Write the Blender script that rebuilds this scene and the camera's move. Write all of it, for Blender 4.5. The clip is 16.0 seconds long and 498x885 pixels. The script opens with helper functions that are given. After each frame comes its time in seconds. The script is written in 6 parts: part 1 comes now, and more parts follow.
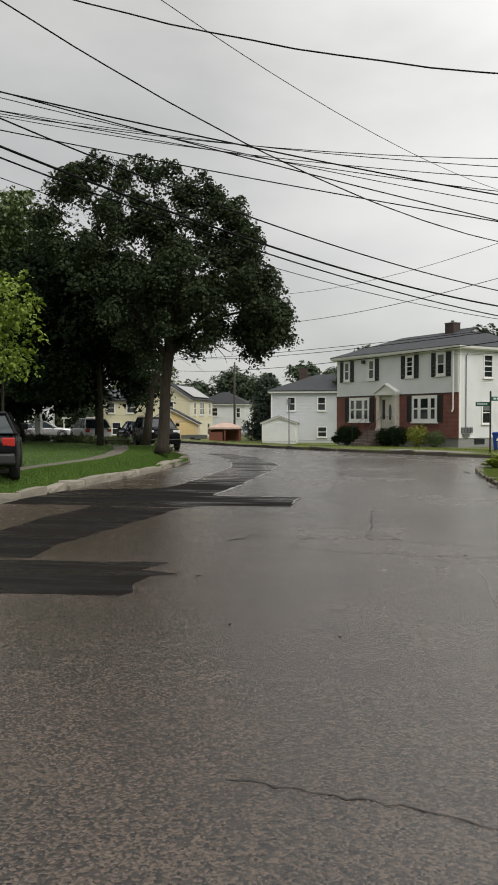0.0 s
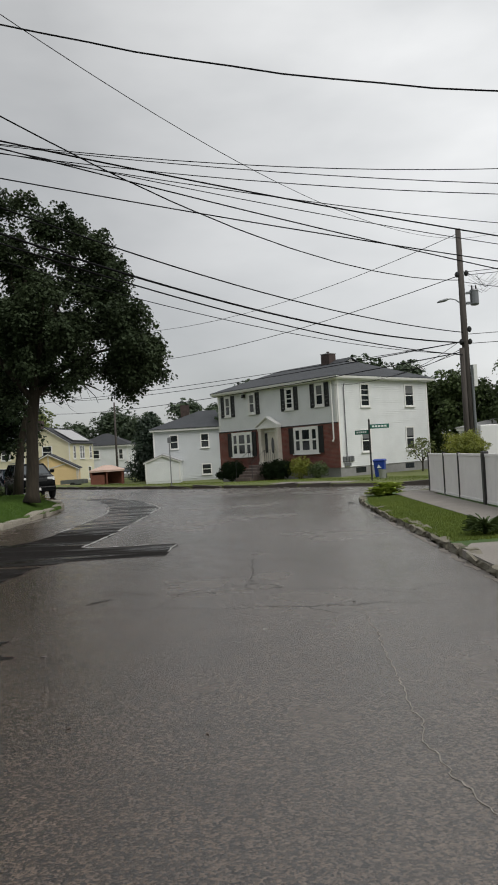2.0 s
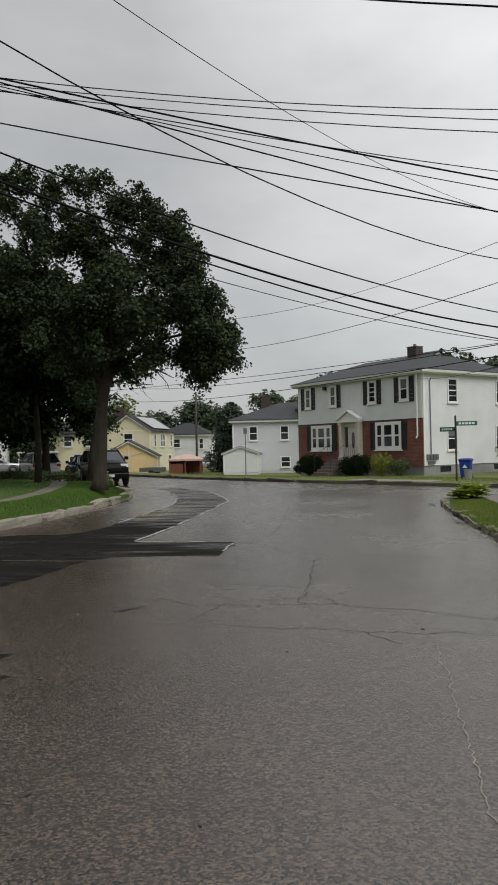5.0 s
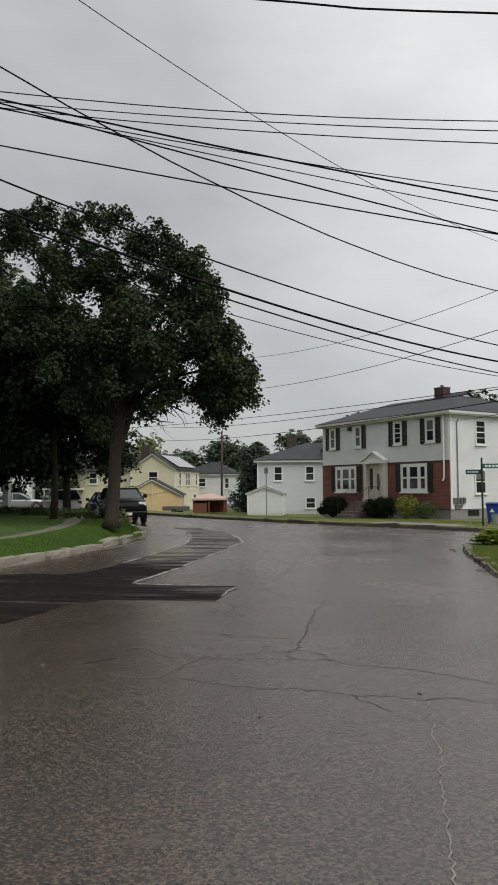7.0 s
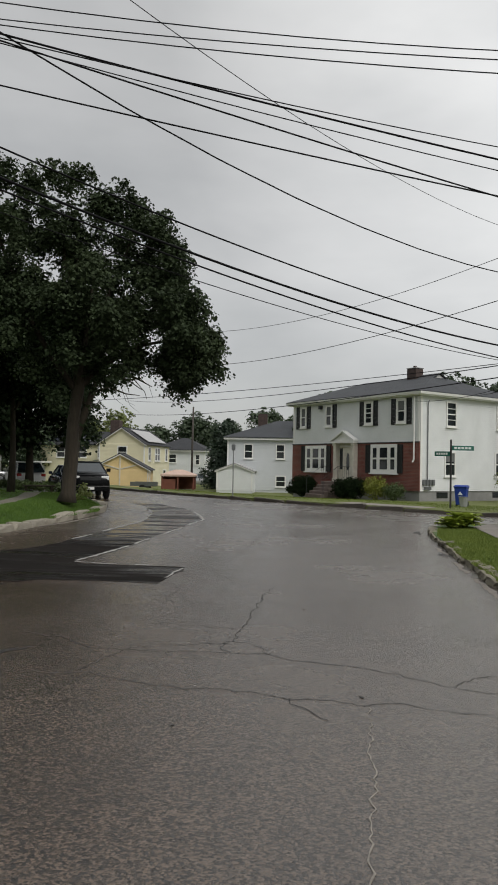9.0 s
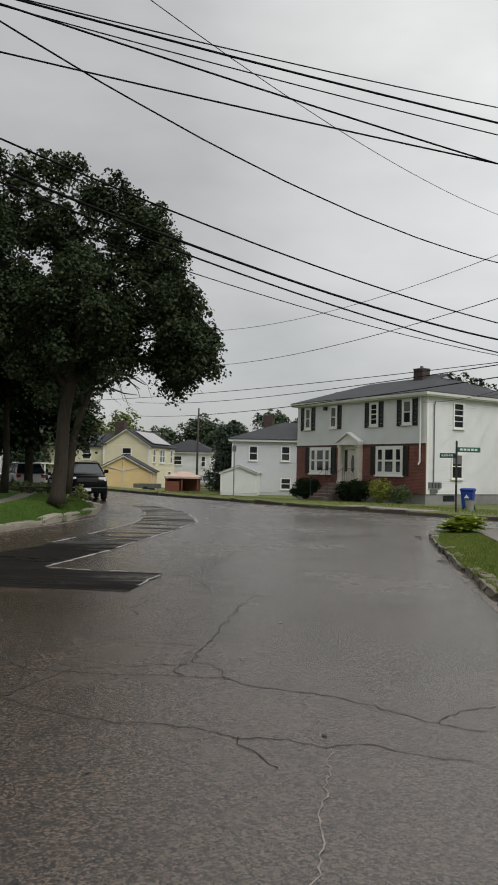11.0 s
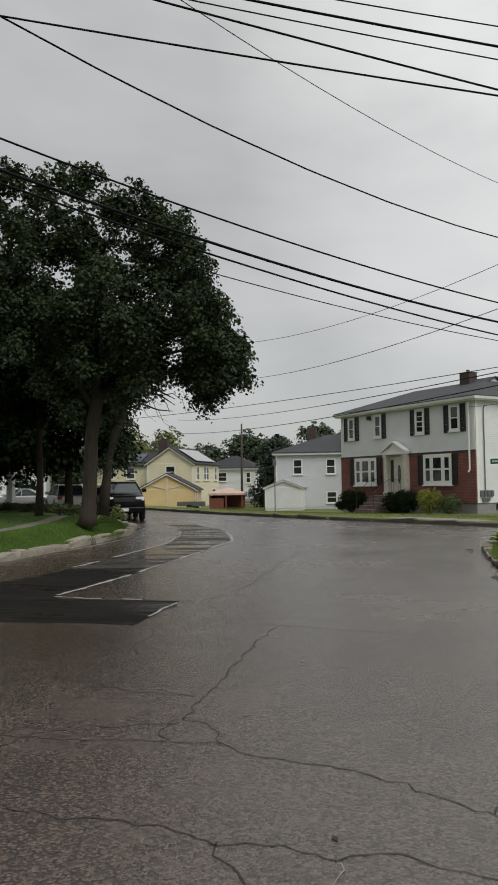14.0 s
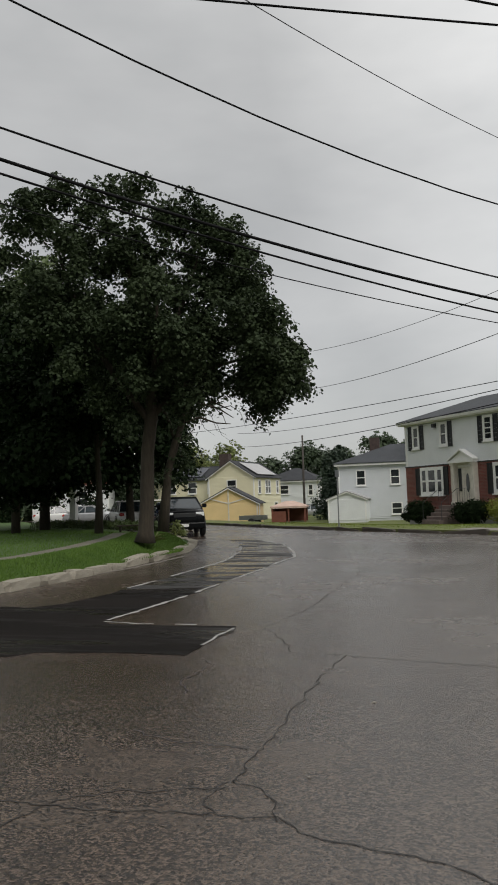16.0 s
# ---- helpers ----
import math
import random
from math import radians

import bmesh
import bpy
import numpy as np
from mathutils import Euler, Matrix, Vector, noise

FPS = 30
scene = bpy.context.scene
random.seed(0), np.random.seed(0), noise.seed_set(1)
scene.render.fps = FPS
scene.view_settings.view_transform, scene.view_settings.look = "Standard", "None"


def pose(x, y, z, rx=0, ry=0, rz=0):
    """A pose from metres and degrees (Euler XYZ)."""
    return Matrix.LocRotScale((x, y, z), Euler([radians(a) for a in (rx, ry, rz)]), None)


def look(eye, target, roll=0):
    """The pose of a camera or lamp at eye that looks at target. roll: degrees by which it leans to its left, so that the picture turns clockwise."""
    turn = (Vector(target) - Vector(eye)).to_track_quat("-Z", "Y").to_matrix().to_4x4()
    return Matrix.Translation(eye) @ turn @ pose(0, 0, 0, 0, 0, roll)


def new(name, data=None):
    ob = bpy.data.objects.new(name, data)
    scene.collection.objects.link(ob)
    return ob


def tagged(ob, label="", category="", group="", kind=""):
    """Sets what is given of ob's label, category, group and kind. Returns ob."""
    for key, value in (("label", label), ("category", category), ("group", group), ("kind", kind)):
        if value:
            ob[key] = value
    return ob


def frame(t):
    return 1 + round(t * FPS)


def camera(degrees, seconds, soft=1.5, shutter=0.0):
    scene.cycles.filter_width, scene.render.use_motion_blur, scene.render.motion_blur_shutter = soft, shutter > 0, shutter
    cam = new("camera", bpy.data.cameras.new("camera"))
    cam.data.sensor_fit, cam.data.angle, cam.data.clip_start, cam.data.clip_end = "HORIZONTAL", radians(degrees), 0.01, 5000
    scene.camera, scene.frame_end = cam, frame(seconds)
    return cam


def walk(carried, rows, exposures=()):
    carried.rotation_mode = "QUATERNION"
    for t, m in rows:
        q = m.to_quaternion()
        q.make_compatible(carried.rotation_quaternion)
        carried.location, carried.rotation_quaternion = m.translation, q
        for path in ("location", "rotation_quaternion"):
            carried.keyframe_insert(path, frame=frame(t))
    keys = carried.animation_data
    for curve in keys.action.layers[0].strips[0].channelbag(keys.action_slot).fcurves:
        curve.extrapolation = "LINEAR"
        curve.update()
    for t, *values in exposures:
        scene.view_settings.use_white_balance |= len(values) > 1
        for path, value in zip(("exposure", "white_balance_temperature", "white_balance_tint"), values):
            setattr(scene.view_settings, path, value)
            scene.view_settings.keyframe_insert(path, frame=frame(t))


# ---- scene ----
cam = camera(37.0, 16.0, soft=1.8)

PATH = [
    (0, (-0.025, -2.116, 1.607), (-0.339, -0.142, 1.541), -0.1),
    (0.5, (0.011, -1.912, 1.628), (-0.197, 0.076, 1.585), -4.5),
    (1, (0.027, -1.489, 1.639), (0.052, 0.511, 1.659), -4.3),
    (1.5, (0.029, -1.219, 1.644), (0.034, 0.781, 1.665), -3.4),
    (2, (0.144, -1.017, 1.628), (0.134, 0.983, 1.653), -3.3),
    (2.5, (0.25, -0.723, 1.619), (0.128, 1.272, 1.705), -2.8),
    (3, (0.24, -0.539, 1.616), (0.02, 1.448, 1.662), -2.1),
    (3.5, (0.208, -0.434, 1.667), (-0.039, 1.549, 1.747), -0.9),
    (4, (0.259, -0.164, 1.613), (0.039, 1.824, 1.63), -1.3),
    (4.2, (0.311, -0.112, 1.626), (0.074, 1.874, 1.631), -1.7),
    (6.3, (0.516, 0.707, 1.569), (0.266, 2.689, 1.648), 0.4),
    (6.5, (0.585, 0.737, 1.586), (0.307, 2.715, 1.681), 0.5),
    (7, (0.729, 0.858, 1.575), (0.418, 2.83, 1.699), -0.3),
    (7.5, (0.743, 1.02, 1.568), (0.467, 3.0, 1.614), -0.2),
    (8, (0.726, 1.257, 1.585), (0.488, 3.243, 1.622), 1.4),
    (8.5, (0.767, 1.469, 1.558), (0.546, 3.457, 1.587), 1.5),
    (9, (0.937, 1.66, 1.544), (0.694, 3.644, 1.609), 1.1),
    (9.5, (1.044, 1.811, 1.54), (0.774, 3.791, 1.625), 0.6),
    (9.7, (1.06, 1.901, 1.521), (0.806, 3.884, 1.584), 0.6),
    (12, (1.297, 2.859, 1.507), (1.02, 4.836, 1.623), 1.9),
    (12.5, (1.26, 3.023, 1.538), (1.06, 5.002, 1.743), 2.1),
    (13, (1.252, 3.21, 1.517), (0.998, 5.189, 1.661), -0.0),
    (13.5, (1.362, 3.43, 1.509), (1.012, 5.394, 1.64), -0.9),
    (14, (1.403, 3.607, 1.479), (1.009, 5.565, 1.591), -0.7),
    (14.5, (1.34, 3.727, 1.502), (0.968, 5.688, 1.619), 0.6),
    (15, (1.214, 3.955, 1.517), (0.843, 5.917, 1.641), -0.6),
    (15.5, (1.171, 4.13, 1.5), (0.739, 6.081, 1.592), -0.2),
    (16, (1.288, 4.36, 1.493), (0.735, 6.277, 1.643), -1.9),
]
EXPOSURE = [(0, 0.5, 6850, 10), (0.3, 0.42, 6750, 10), (0.5, 0.22, 6600, 10), (1.0, 0.27, 6600, 10), (6.0, 0.27, 6650, 10), (16, 0.25, 6700, 10)]
walk(cam, [(t, look(eye, target, roll)) for t, eye, target, roll in PATH], EXPOSURE)

# ---- world and light: overcast, brighter towards the hidden sun ----
world = bpy.data.worlds.new("sky")
scene.world = world
world.use_nodes = True
wn, wl = world.node_tree.nodes, world.node_tree.links
for n_ in list(wn):
    wn.remove(n_)
w_out = wn.new("ShaderNodeOutputWorld")
w_bg = wn.new("ShaderNodeBackground")
w_sky = wn.new("ShaderNodeTexSky")
w_sky.sky_type = "NISHITA"
w_sky.sun_disc = False
w_sky.sun_elevation, w_sky.sun_rotation = radians(49), radians(131)
w_co = wn.new("ShaderNodeTexCoord")
w_map = wn.new("ShaderNodeMapping")
w_map.inputs["Scale"].default_value = (1.0, 1.0, 2.6)
w_noise = wn.new("ShaderNodeTexNoise")
w_noise.inputs["Scale"].default_value = 2.2
w_noise.inputs["Detail"].default_value = 5.0
w_noise.inputs["Roughness"].default_value = 0.5
w_ramp = wn.new("ShaderNodeValToRGB")
w_ramp.color_ramp.elements[0].position, w_ramp.color_ramp.elements[1].position = 0.3, 0.72
w_ramp.color_ramp.elements[0].color = (3.15, 3.24, 3.29, 1)
w_ramp.color_ramp.elements[1].color = (4.8, 4.87, 4.9, 1)
w_dot = wn.new("ShaderNodeVectorMath")
w_dot.operation = "DOT_PRODUCT"
w_dot.inputs[1].default_value = (0.42, 0.77, 0.48)
w_range = wn.new("ShaderNodeMapRange")
w_range.inputs["From Min"].default_value, w_range.inputs["From Max"].default_value = 0.8, 0.99
w_range.inputs["To Min"].default_value, w_range.inputs["To Max"].default_value = 1.08, 1.8
w_mul = wn.new("ShaderNodeVectorMath")
w_mul.operation = "SCALE"
w_mix = wn.new("ShaderNodeMix")
w_mix.data_type = "RGBA"
w_mix.inputs[0].default_value = 0.9
wl.new(w_co.outputs["Generated"], w_map.inputs["Vector"])
wl.new(w_map.outputs["Vector"], w_noise.inputs["Vector"])
wl.new(w_noise.outputs["Fac"], w_ramp.inputs["Fac"])
wl.new(w_co.outputs["Generated"], w_dot.inputs[0])
wl.new(w_dot.outputs["Value"], w_range.inputs["Value"])
wl.new(w_ramp.outputs["Color"], w_mul.inputs[0])
w_sep = wn.new("ShaderNodeSeparateXYZ")
w_zen = wn.new("ShaderNodeMapRange")
w_zen.inputs["From Min"].default_value, w_zen.inputs["From Max"].default_value = 0.5, 1.0
w_zen.inputs["To Min"].default_value, w_zen.inputs["To Max"].default_value = 1.0, 1.9
w_both = wn.new("ShaderNodeMath")
w_both.operation = "MULTIPLY"
wl.new(w_co.outputs["Generated"], w_sep.inputs[0])
wl.new(w_sep.outputs["Z"], w_zen.inputs["Value"])
wl.new(w_zen.outputs["Result"], w_both.inputs[0])
wl.new(w_range.outputs["Result"], w_both.inputs[1])
wl.new(w_both.outputs[0], w_mul.inputs["Scale"])
wl.new(w_sky.outputs["Color"], w_mix.inputs["A"])
wl.new(w_mul.outputs["Vector"], w_mix.inputs["B"])
wl.new(w_mix.outputs["Result"], w_bg.inputs["Color"])
w_bg.inputs["Strength"].default_value = 0.1
wl.new(w_bg.outputs["Background"], w_out.inputs["Surface"])

sun_data = bpy.data.lights.new("sun", "SUN")
sun_data.energy, sun_data.angle, sun_data.color = 1.55, radians(40), (1.0, 0.98, 0.95)
sun = new("sun", sun_data)
sun.matrix_world = look((56, -48, 84), (0, 0, 0))


# ---- materials ----
def mat(name, color, rough=0.7, var=0.25, scale=6.0, bump=0.0, fine=40.0, metal=0.0, color2=None, spec=0.5, rand=0.0, coat=0.0, stretch=(1, 1, 1), island=0.0):
    m = bpy.data.materials.new(name)
    m.use_nodes = True
    nt = m.node_tree
    b = nt.nodes["Principled BSDF"]
    b.inputs["Roughness"].default_value, b.inputs["Metallic"].default_value = rough, metal
    b.inputs["Specular IOR Level"].default_value = spec
    b.inputs["Coat Weight"].default_value = coat
    co = nt.nodes.new("ShaderNodeTexCoord")
    mp = nt.nodes.new("ShaderNodeMapping")
    mp.inputs["Scale"].default_value = stretch
    nt.links.new(co.outputs["Object"], mp.inputs["Vector"])
    big = nt.nodes.new("ShaderNodeTexNoise")
    big.inputs["Scale"].default_value, big.inputs["Detail"].default_value = scale, 4.0
    small = nt.nodes.new("ShaderNodeTexNoise")
    small.inputs["Scale"].default_value, small.inputs["Detail"].default_value = fine, 3.0
    nt.links.new(mp.outputs["Vector"], big.inputs["Vector"])
    nt.links.new(mp.outputs["Vector"], small.inputs["Vector"])
    add = nt.nodes.new("ShaderNodeMath")
    add.operation = "ADD"
    nt.links.new(big.outputs["Fac"], add.inputs[0])
    nt.links.new(small.outputs["Fac"], add.inputs[1])
    rng = nt.nodes.new("ShaderNodeMapRange")
    rng.inputs["From Min"].default_value, rng.inputs["From Max"].default_value = 0.65, 1.35
    nt.links.new(add.outputs[0], rng.inputs["Value"])
    fac = rng.outputs["Result"]
    if rand or island:
        src = nt.nodes.new("ShaderNodeObjectInfo" if rand else "ShaderNodeNewGeometry")
        mix = nt.nodes.new("ShaderNodeMix")
        mix.inputs[0].default_value = rand or island
        nt.links.new(fac, mix.inputs["A"])
        nt.links.new(src.outputs["Random" if rand else "Random Per Island"], mix.inputs["B"])
        fac = mix.outputs["Result"]
    cm = nt.nodes.new("ShaderNodeMix")
    cm.data_type = "RGBA"
    c2 = color2 or tuple(min(1.0, c * (1 + var)) for c in color)
    c1 = color if color2 else tuple(c * (1 - var) for c in color)
    cm.inputs["A"].default_value, cm.inputs["B"].default_value = (*c1, 1), (*c2, 1)
    nt.links.new(fac, cm.inputs["Factor"])
    nt.links.new(cm.outputs["Result"], b.inputs["Base Color"])
    if bump:
        bp = nt.nodes.new("ShaderNodeBump")
        bp.inputs["Strength"].default_value, bp.inputs["Distance"].default_value = bump, 0.02
        nt.links.new(small.outputs["Fac"], bp.inputs["Height"])
        nt.links.new(bp.outputs["Normal"], b.inputs["Normal"])
    return m


def leaf_mat(name, dark, light, gloss=0.5):
    m = mat(name, dark, 0.6, scale=0.5, fine=2.2, color2=light, island=0.28, spec=gloss)
    nt = m.node_tree
    b, out = nt.nodes["Principled BSDF"], nt.nodes["Material Output"]
    tr = nt.nodes.new("ShaderNodeBsdfTranslucent")
    tr.inputs["Color"].default_value = (*[min(1, c * 1.3) for c in light], 1)
    mx = nt.nodes.new("ShaderNodeMixShader")
    mx.inputs[0].default_value = 0.12
    nt.links.new(b.outputs[0], mx.inputs[1])
    nt.links.new(tr.outputs[0], mx.inputs[2])
    nt.links.new(mx.outputs[0], out.inputs["Surface"])
    return m


def asphalt_mat():
    m = bpy.data.materials.new("asphalt")
    m.use_nodes = True
    nt = m.node_tree
    b = nt.nodes["Principled BSDF"]
    co = nt.nodes.new("ShaderNodeTexCoord")

    def tex(kind, scale, detail=4.0, rough=0.55):
        t_ = nt.nodes.new(kind)
        t_.inputs["Scale"].default_value = scale
        if kind == "ShaderNodeTexNoise":
            t_.inputs["Detail"].default_value, t_.inputs["Roughness"].default_value = detail, rough
        nt.links.new(co.outputs["Object"], t_.inputs["Vector"])
        return t_

    def ramp(src, a, bb, ca, cb):
        r = nt.nodes.new("ShaderNodeValToRGB")
        r.color_ramp.elements[0].position, r.color_ramp.elements[1].position = a, bb
        r.color_ramp.elements[0].color, r.color_ramp.elements[1].color = (*ca, 1), (*cb, 1)
        nt.links.new(src, r.inputs["Fac"])
        return r.outputs["Color"]

    def mixc(kind, fac, a, bb):
        x = nt.nodes.new("ShaderNodeMix")
        x.data_type, x.blend_type = "RGBA", kind
        if isinstance(fac, float):
            x.inputs[0].default_value = fac
        else:
            nt.links.new(fac, x.inputs[0])
        nt.links.new(a, x.inputs["A"])
        nt.links.new(bb, x.inputs["B"])
        return x.outputs["Result"]

    wide = tex("ShaderNodeTexNoise", 0.22, 5.0)
    mid = tex("ShaderNodeTexNoise", 1.6, 5.0)
    grit = tex("ShaderNodeTexVoronoi", 74.0)
    fine = tex("ShaderNodeTexNoise", 160.0, 2.0)
    base = ramp(wide.outputs["Fac"], 0.34, 0.68, (0.042, 0.0312, 0.0242), (0.066, 0.0515, 0.041))
    stain = ramp(mid.outputs["Fac"], 0.3, 0.7, (0.82, 0.82, 0.83), (1.1, 1.09, 1.08))
    col = mixc("MULTIPLY", 1.0, base, stain)
    cells = nt.nodes.new("ShaderNodeSeparateColor")
    nt.links.new(grit.outputs["Color"], cells.inputs[0])
    stones = ramp(cells.outputs[0], 0.08, 0.97, (0.04, 0.04, 0.04), (2.1, 2.02, 1.9))
    col = mixc("MULTIPLY", 0.95, col, stones)
    # Right side: sky sheen put into the colour as paler grey, with calmer grit.
    sep = nt.nodes.new("ShaderNodeSeparateXYZ")
    nt.links.new(co.outputs["Object"], sep.inputs[0])
    wob = nt.nodes.new("ShaderNodeMath")
    wob.operation = "MULTIPLY_ADD"
    wob.inputs[1].default_value = 1.6
    nt.links.new(wide.outputs["Fac"], wob.inputs[0])
    nt.links.new(sep.outputs["X"], wob.inputs[2])
    sheen_lane = nt.nodes.new("ShaderNodeMapRange")
    sheen_lane.inputs["From Min"].default_value, sheen_lane.inputs["From Max"].default_value = 0.6, 2.9
    sheen_lane.inputs["To Max"].default_value = 0.75
    nt.links.new(wob.outputs[0], sheen_lane.inputs["Value"])
    # silt: the two greys of that painted sheen.
    silt = ramp(grit.outputs["Distance"], 0.0, 0.8, (0.1, 0.0865, 0.075), (0.074, 0.063, 0.054))
    col = mixc("MIX", sheen_lane.outputs["Result"], col, mixc("MULTIPLY", 0.4, mixc("MULTIPLY", 1.0, silt, stain), stones))
    nt.links.new(col, b.inputs["Base Color"])
    wet = ramp(wide.outputs["Fac"], 0.36, 0.66, (0.15, 0.15, 0.15), (0.33, 0.33, 0.33))
    wet2 = ramp(mid.outputs["Fac"], 0.35, 0.65, (0.85, 0.85, 0.85), (1.1, 1.1, 1.1))
    nt.links.new(mixc("MULTIPLY", 1.0, wet, wet2), b.inputs["Roughness"])
    b.inputs["Specular IOR Level"].default_value = 0.9
    hs = nt.nodes.new("ShaderNodeMath")
    hs.operation = "SUBTRACT"
    nt.links.new(fine.outputs["Fac"], hs.inputs[0])
    nt.links.new(grit.outputs["Distance"], hs.inputs[1])
    bp = nt.nodes.new("ShaderNodeBump")
    bp.inputs["Strength"].default_value, bp.inputs["Distance"].default_value = 0.5, 0.005
    nt.links.new(hs.outputs[0], bp.inputs["Height"])
    nt.links.new(bp.outputs["Normal"], b.inputs["Normal"])
    return m


def brick_mat():
    m = bpy.data.materials.new("brick")
    m.use_nodes = True
    nt = m.node_tree
    b = nt.nodes["Principled BSDF"]
    co = nt.nodes.new("ShaderNodeTexCoord")
    mp = nt.nodes.new("ShaderNodeMapping")
    mp.inputs["Rotation"].default_value = (radians(90), 0, 0)
    br = nt.nodes.new("ShaderNodeTexBrick")
    br.inputs["Scale"].default_value = 1.0
    br.inputs["Brick Width"].default_value, br.inputs["Row Height"].default_value, br.inputs["Mortar Size"].default_value = 0.21, 0.075, 0.008
    br.inputs["Color1"].default_value, br.inputs["Color2"].default_value = (0.15, 0.042, 0.033, 1), (0.21, 0.06, 0.045, 1)
    br.inputs["Mortar"].default_value = (0.2, 0.15, 0.13, 1)
    nt.links.new(co.outputs["Object"], mp.inputs["Vector"])
    nt.links.new(mp.outputs["Vector"], br.inputs["Vector"])
    no = nt.nodes.new("ShaderNodeTexNoise")
    no.inputs["Scale"].default_value = 1.5
    nt.links.new(co.outputs["Object"], no.inputs["Vector"])
    mx = nt.nodes.new("ShaderNodeMix")
    mx.data_type, mx.blend_type = "RGBA", "OVERLAY"
    mx.inputs[0].default_value = 0.5
    nt.links.new(br.outputs["Color"], mx.inputs["A"])
    nt.links.new(no.outputs["Fac"], mx.inputs["B"])
    nt.links.new(mx.outputs["Result"], b.inputs["Base Color"])
    b.inputs["Roughness"].default_value = 0.85
    bp = nt.nodes.new("ShaderNodeBump")
    bp.inputs["Strength"].default_value, bp.inputs["Distance"].default_value = 0.5, 0.01
    bp.invert = True
    nt.links.new(br.outputs["Fac"], bp.inputs["Height"])
    nt.links.new(bp.outputs["Normal"], b.inputs["Normal"])
    return m


ASPHALT = asphalt_mat()
BRICK = brick_mat()


def wet_mat(name, color, dry, wet, spec, lo=0.46, hi=0.62):
    """Dark asphalt with uneven streaks of standing wet."""
    m = mat(name, color, dry, 0.75, 0.7, 0.4, 80, spec=spec, stretch=(0.4, 1.8, 1.0))
    nt = m.node_tree
    co, mp, no, rp = [nt.nodes.new(k_) for k_ in ("ShaderNodeTexCoord", "ShaderNodeMapping", "ShaderNodeTexNoise", "ShaderNodeMapRange")]
    mp.inputs["Scale"].default_value = (0.45, 2.6, 1.0)
    no.inputs["Scale"].default_value, no.inputs["Detail"].default_value = 0.9, 5.0
    rp.inputs["From Min"].default_value, rp.inputs["From Max"].default_value = lo, hi
    rp.inputs["To Min"].default_value, rp.inputs["To Max"].default_value = dry, wet
    nt.links.new(co.outputs["Object"], mp.inputs["Vector"])
    nt.links.new(mp.outputs["Vector"], no.inputs["Vector"])
    nt.links.new(no.outputs["Fac"], rp.inputs["Value"])
    nt.links.new(rp.outputs["Result"], nt.nodes["Principled BSDF"].inputs["Roughness"])
    return m


PATCH = wet_mat("wet_patch", (0.0075, 0.0058, 0.0048), 0.95, 0.2, 0.14)
SOAKED = wet_mat("soaked_patch", (0.009, 0.0075, 0.0065), 0.9, 0.06, 0.8, 0.44, 0.52)
CRACK = mat("crack_tar", (0.02, 0.0185, 0.017), 0.7, 0.3, 5)
PALE = mat("pale_crack_sand", (0.2, 0.183, 0.16), 0.85, 0.45, 8)
SILT = mat("gutter_silt", (0.15, 0.134, 0.115), 0.85, 0.35, 6)
PAINT = mat("road_paint", (0.3, 0.292, 0.28), 0.55, 0.45, 2.5, 0.2)
GRASS = mat("grass_ground", (0.045, 0.09, 0.014), 0.9, 0.35, 0.5, 0.8, 55)
GRASS_DRY = mat("grass_dry", (0.11, 0.13, 0.035), 0.9, 0.35, 0.6, 0.8, 45)
# Left lawn's green is darkened for tree shade; the open verge has a brighter copy.
BLADE_SHADE = mat("grass_blade_shade", (0.054, 0.118, 0.011), 0.75, scale=0.25, fine=2, color2=(0.092, 0.165, 0.017), island=0.25)
BLADE_SUN = mat("grass_blade_open", (0.1, 0.145, 0.017), 0.7, scale=0.25, fine=2, color2=(0.155, 0.2, 0.03), island=0.25)
BLADE_DRY = mat("grass_blade_dry", (0.09, 0.138, 0.014), 0.9, spec=0.1, scale=0.25, fine=2, color2=(0.135, 0.175, 0.026), island=0.25)
CONCRETE = mat("concrete", (0.21, 0.19, 0.168), 0.75, 0.22, 1.5, 0.4, 30)
KERB = mat("granite_kerb", (0.29, 0.265, 0.215), 0.8, 0.35, 5, 0.7, 25, rand=0.4)
KERB_OLD = mat("mossy_kerb", (0.17, 0.155, 0.115), 0.85, 0.45, 5, 0.7, 25, rand=0.4)
PATHWAY = mat("worn_path", (0.15, 0.138, 0.11), 0.8, 0.3, 1.5, 0.4, 30)
# Far kerb face: its shadow and its wet both put in as a dark colour.
KERB_SHADE_WET = mat("shaded_wet_kerb", (0.07, 0.06, 0.048), 0.6, 0.35, 5, 0.5, 25)
SIDING = mat("white_siding", (0.68, 0.7, 0.7), 0.5, 0.07, 1.2, 0.05, 20)
SIDING_GREY = mat("grey_white_siding", (0.56, 0.585, 0.6), 0.5, 0.06, 1.2, 0.05, 20)
TRIM = mat("white_trim", (0.76, 0.76, 0.74), 0.45, 0.05, 3)
CREAM = mat("aged_door_white", (0.58, 0.55, 0.48), 0.5, 0.18, 4)
SHUTTER = mat("black_shutter", (0.018, 0.02, 0.021), 0.5, 0.2, 5)
ROOF = mat("roof_shingle", (0.038, 0.042, 0.048), 0.85, 0.3, 1.2, 0.6, 14)
ROOF_DARK = mat("roof_dark", (0.024, 0.026, 0.03), 0.85, 0.3, 1.2, 0.6, 14)
FOUND = mat("foundation", (0.24, 0.24, 0.235), 0.85, 0.2, 2, 0.4)
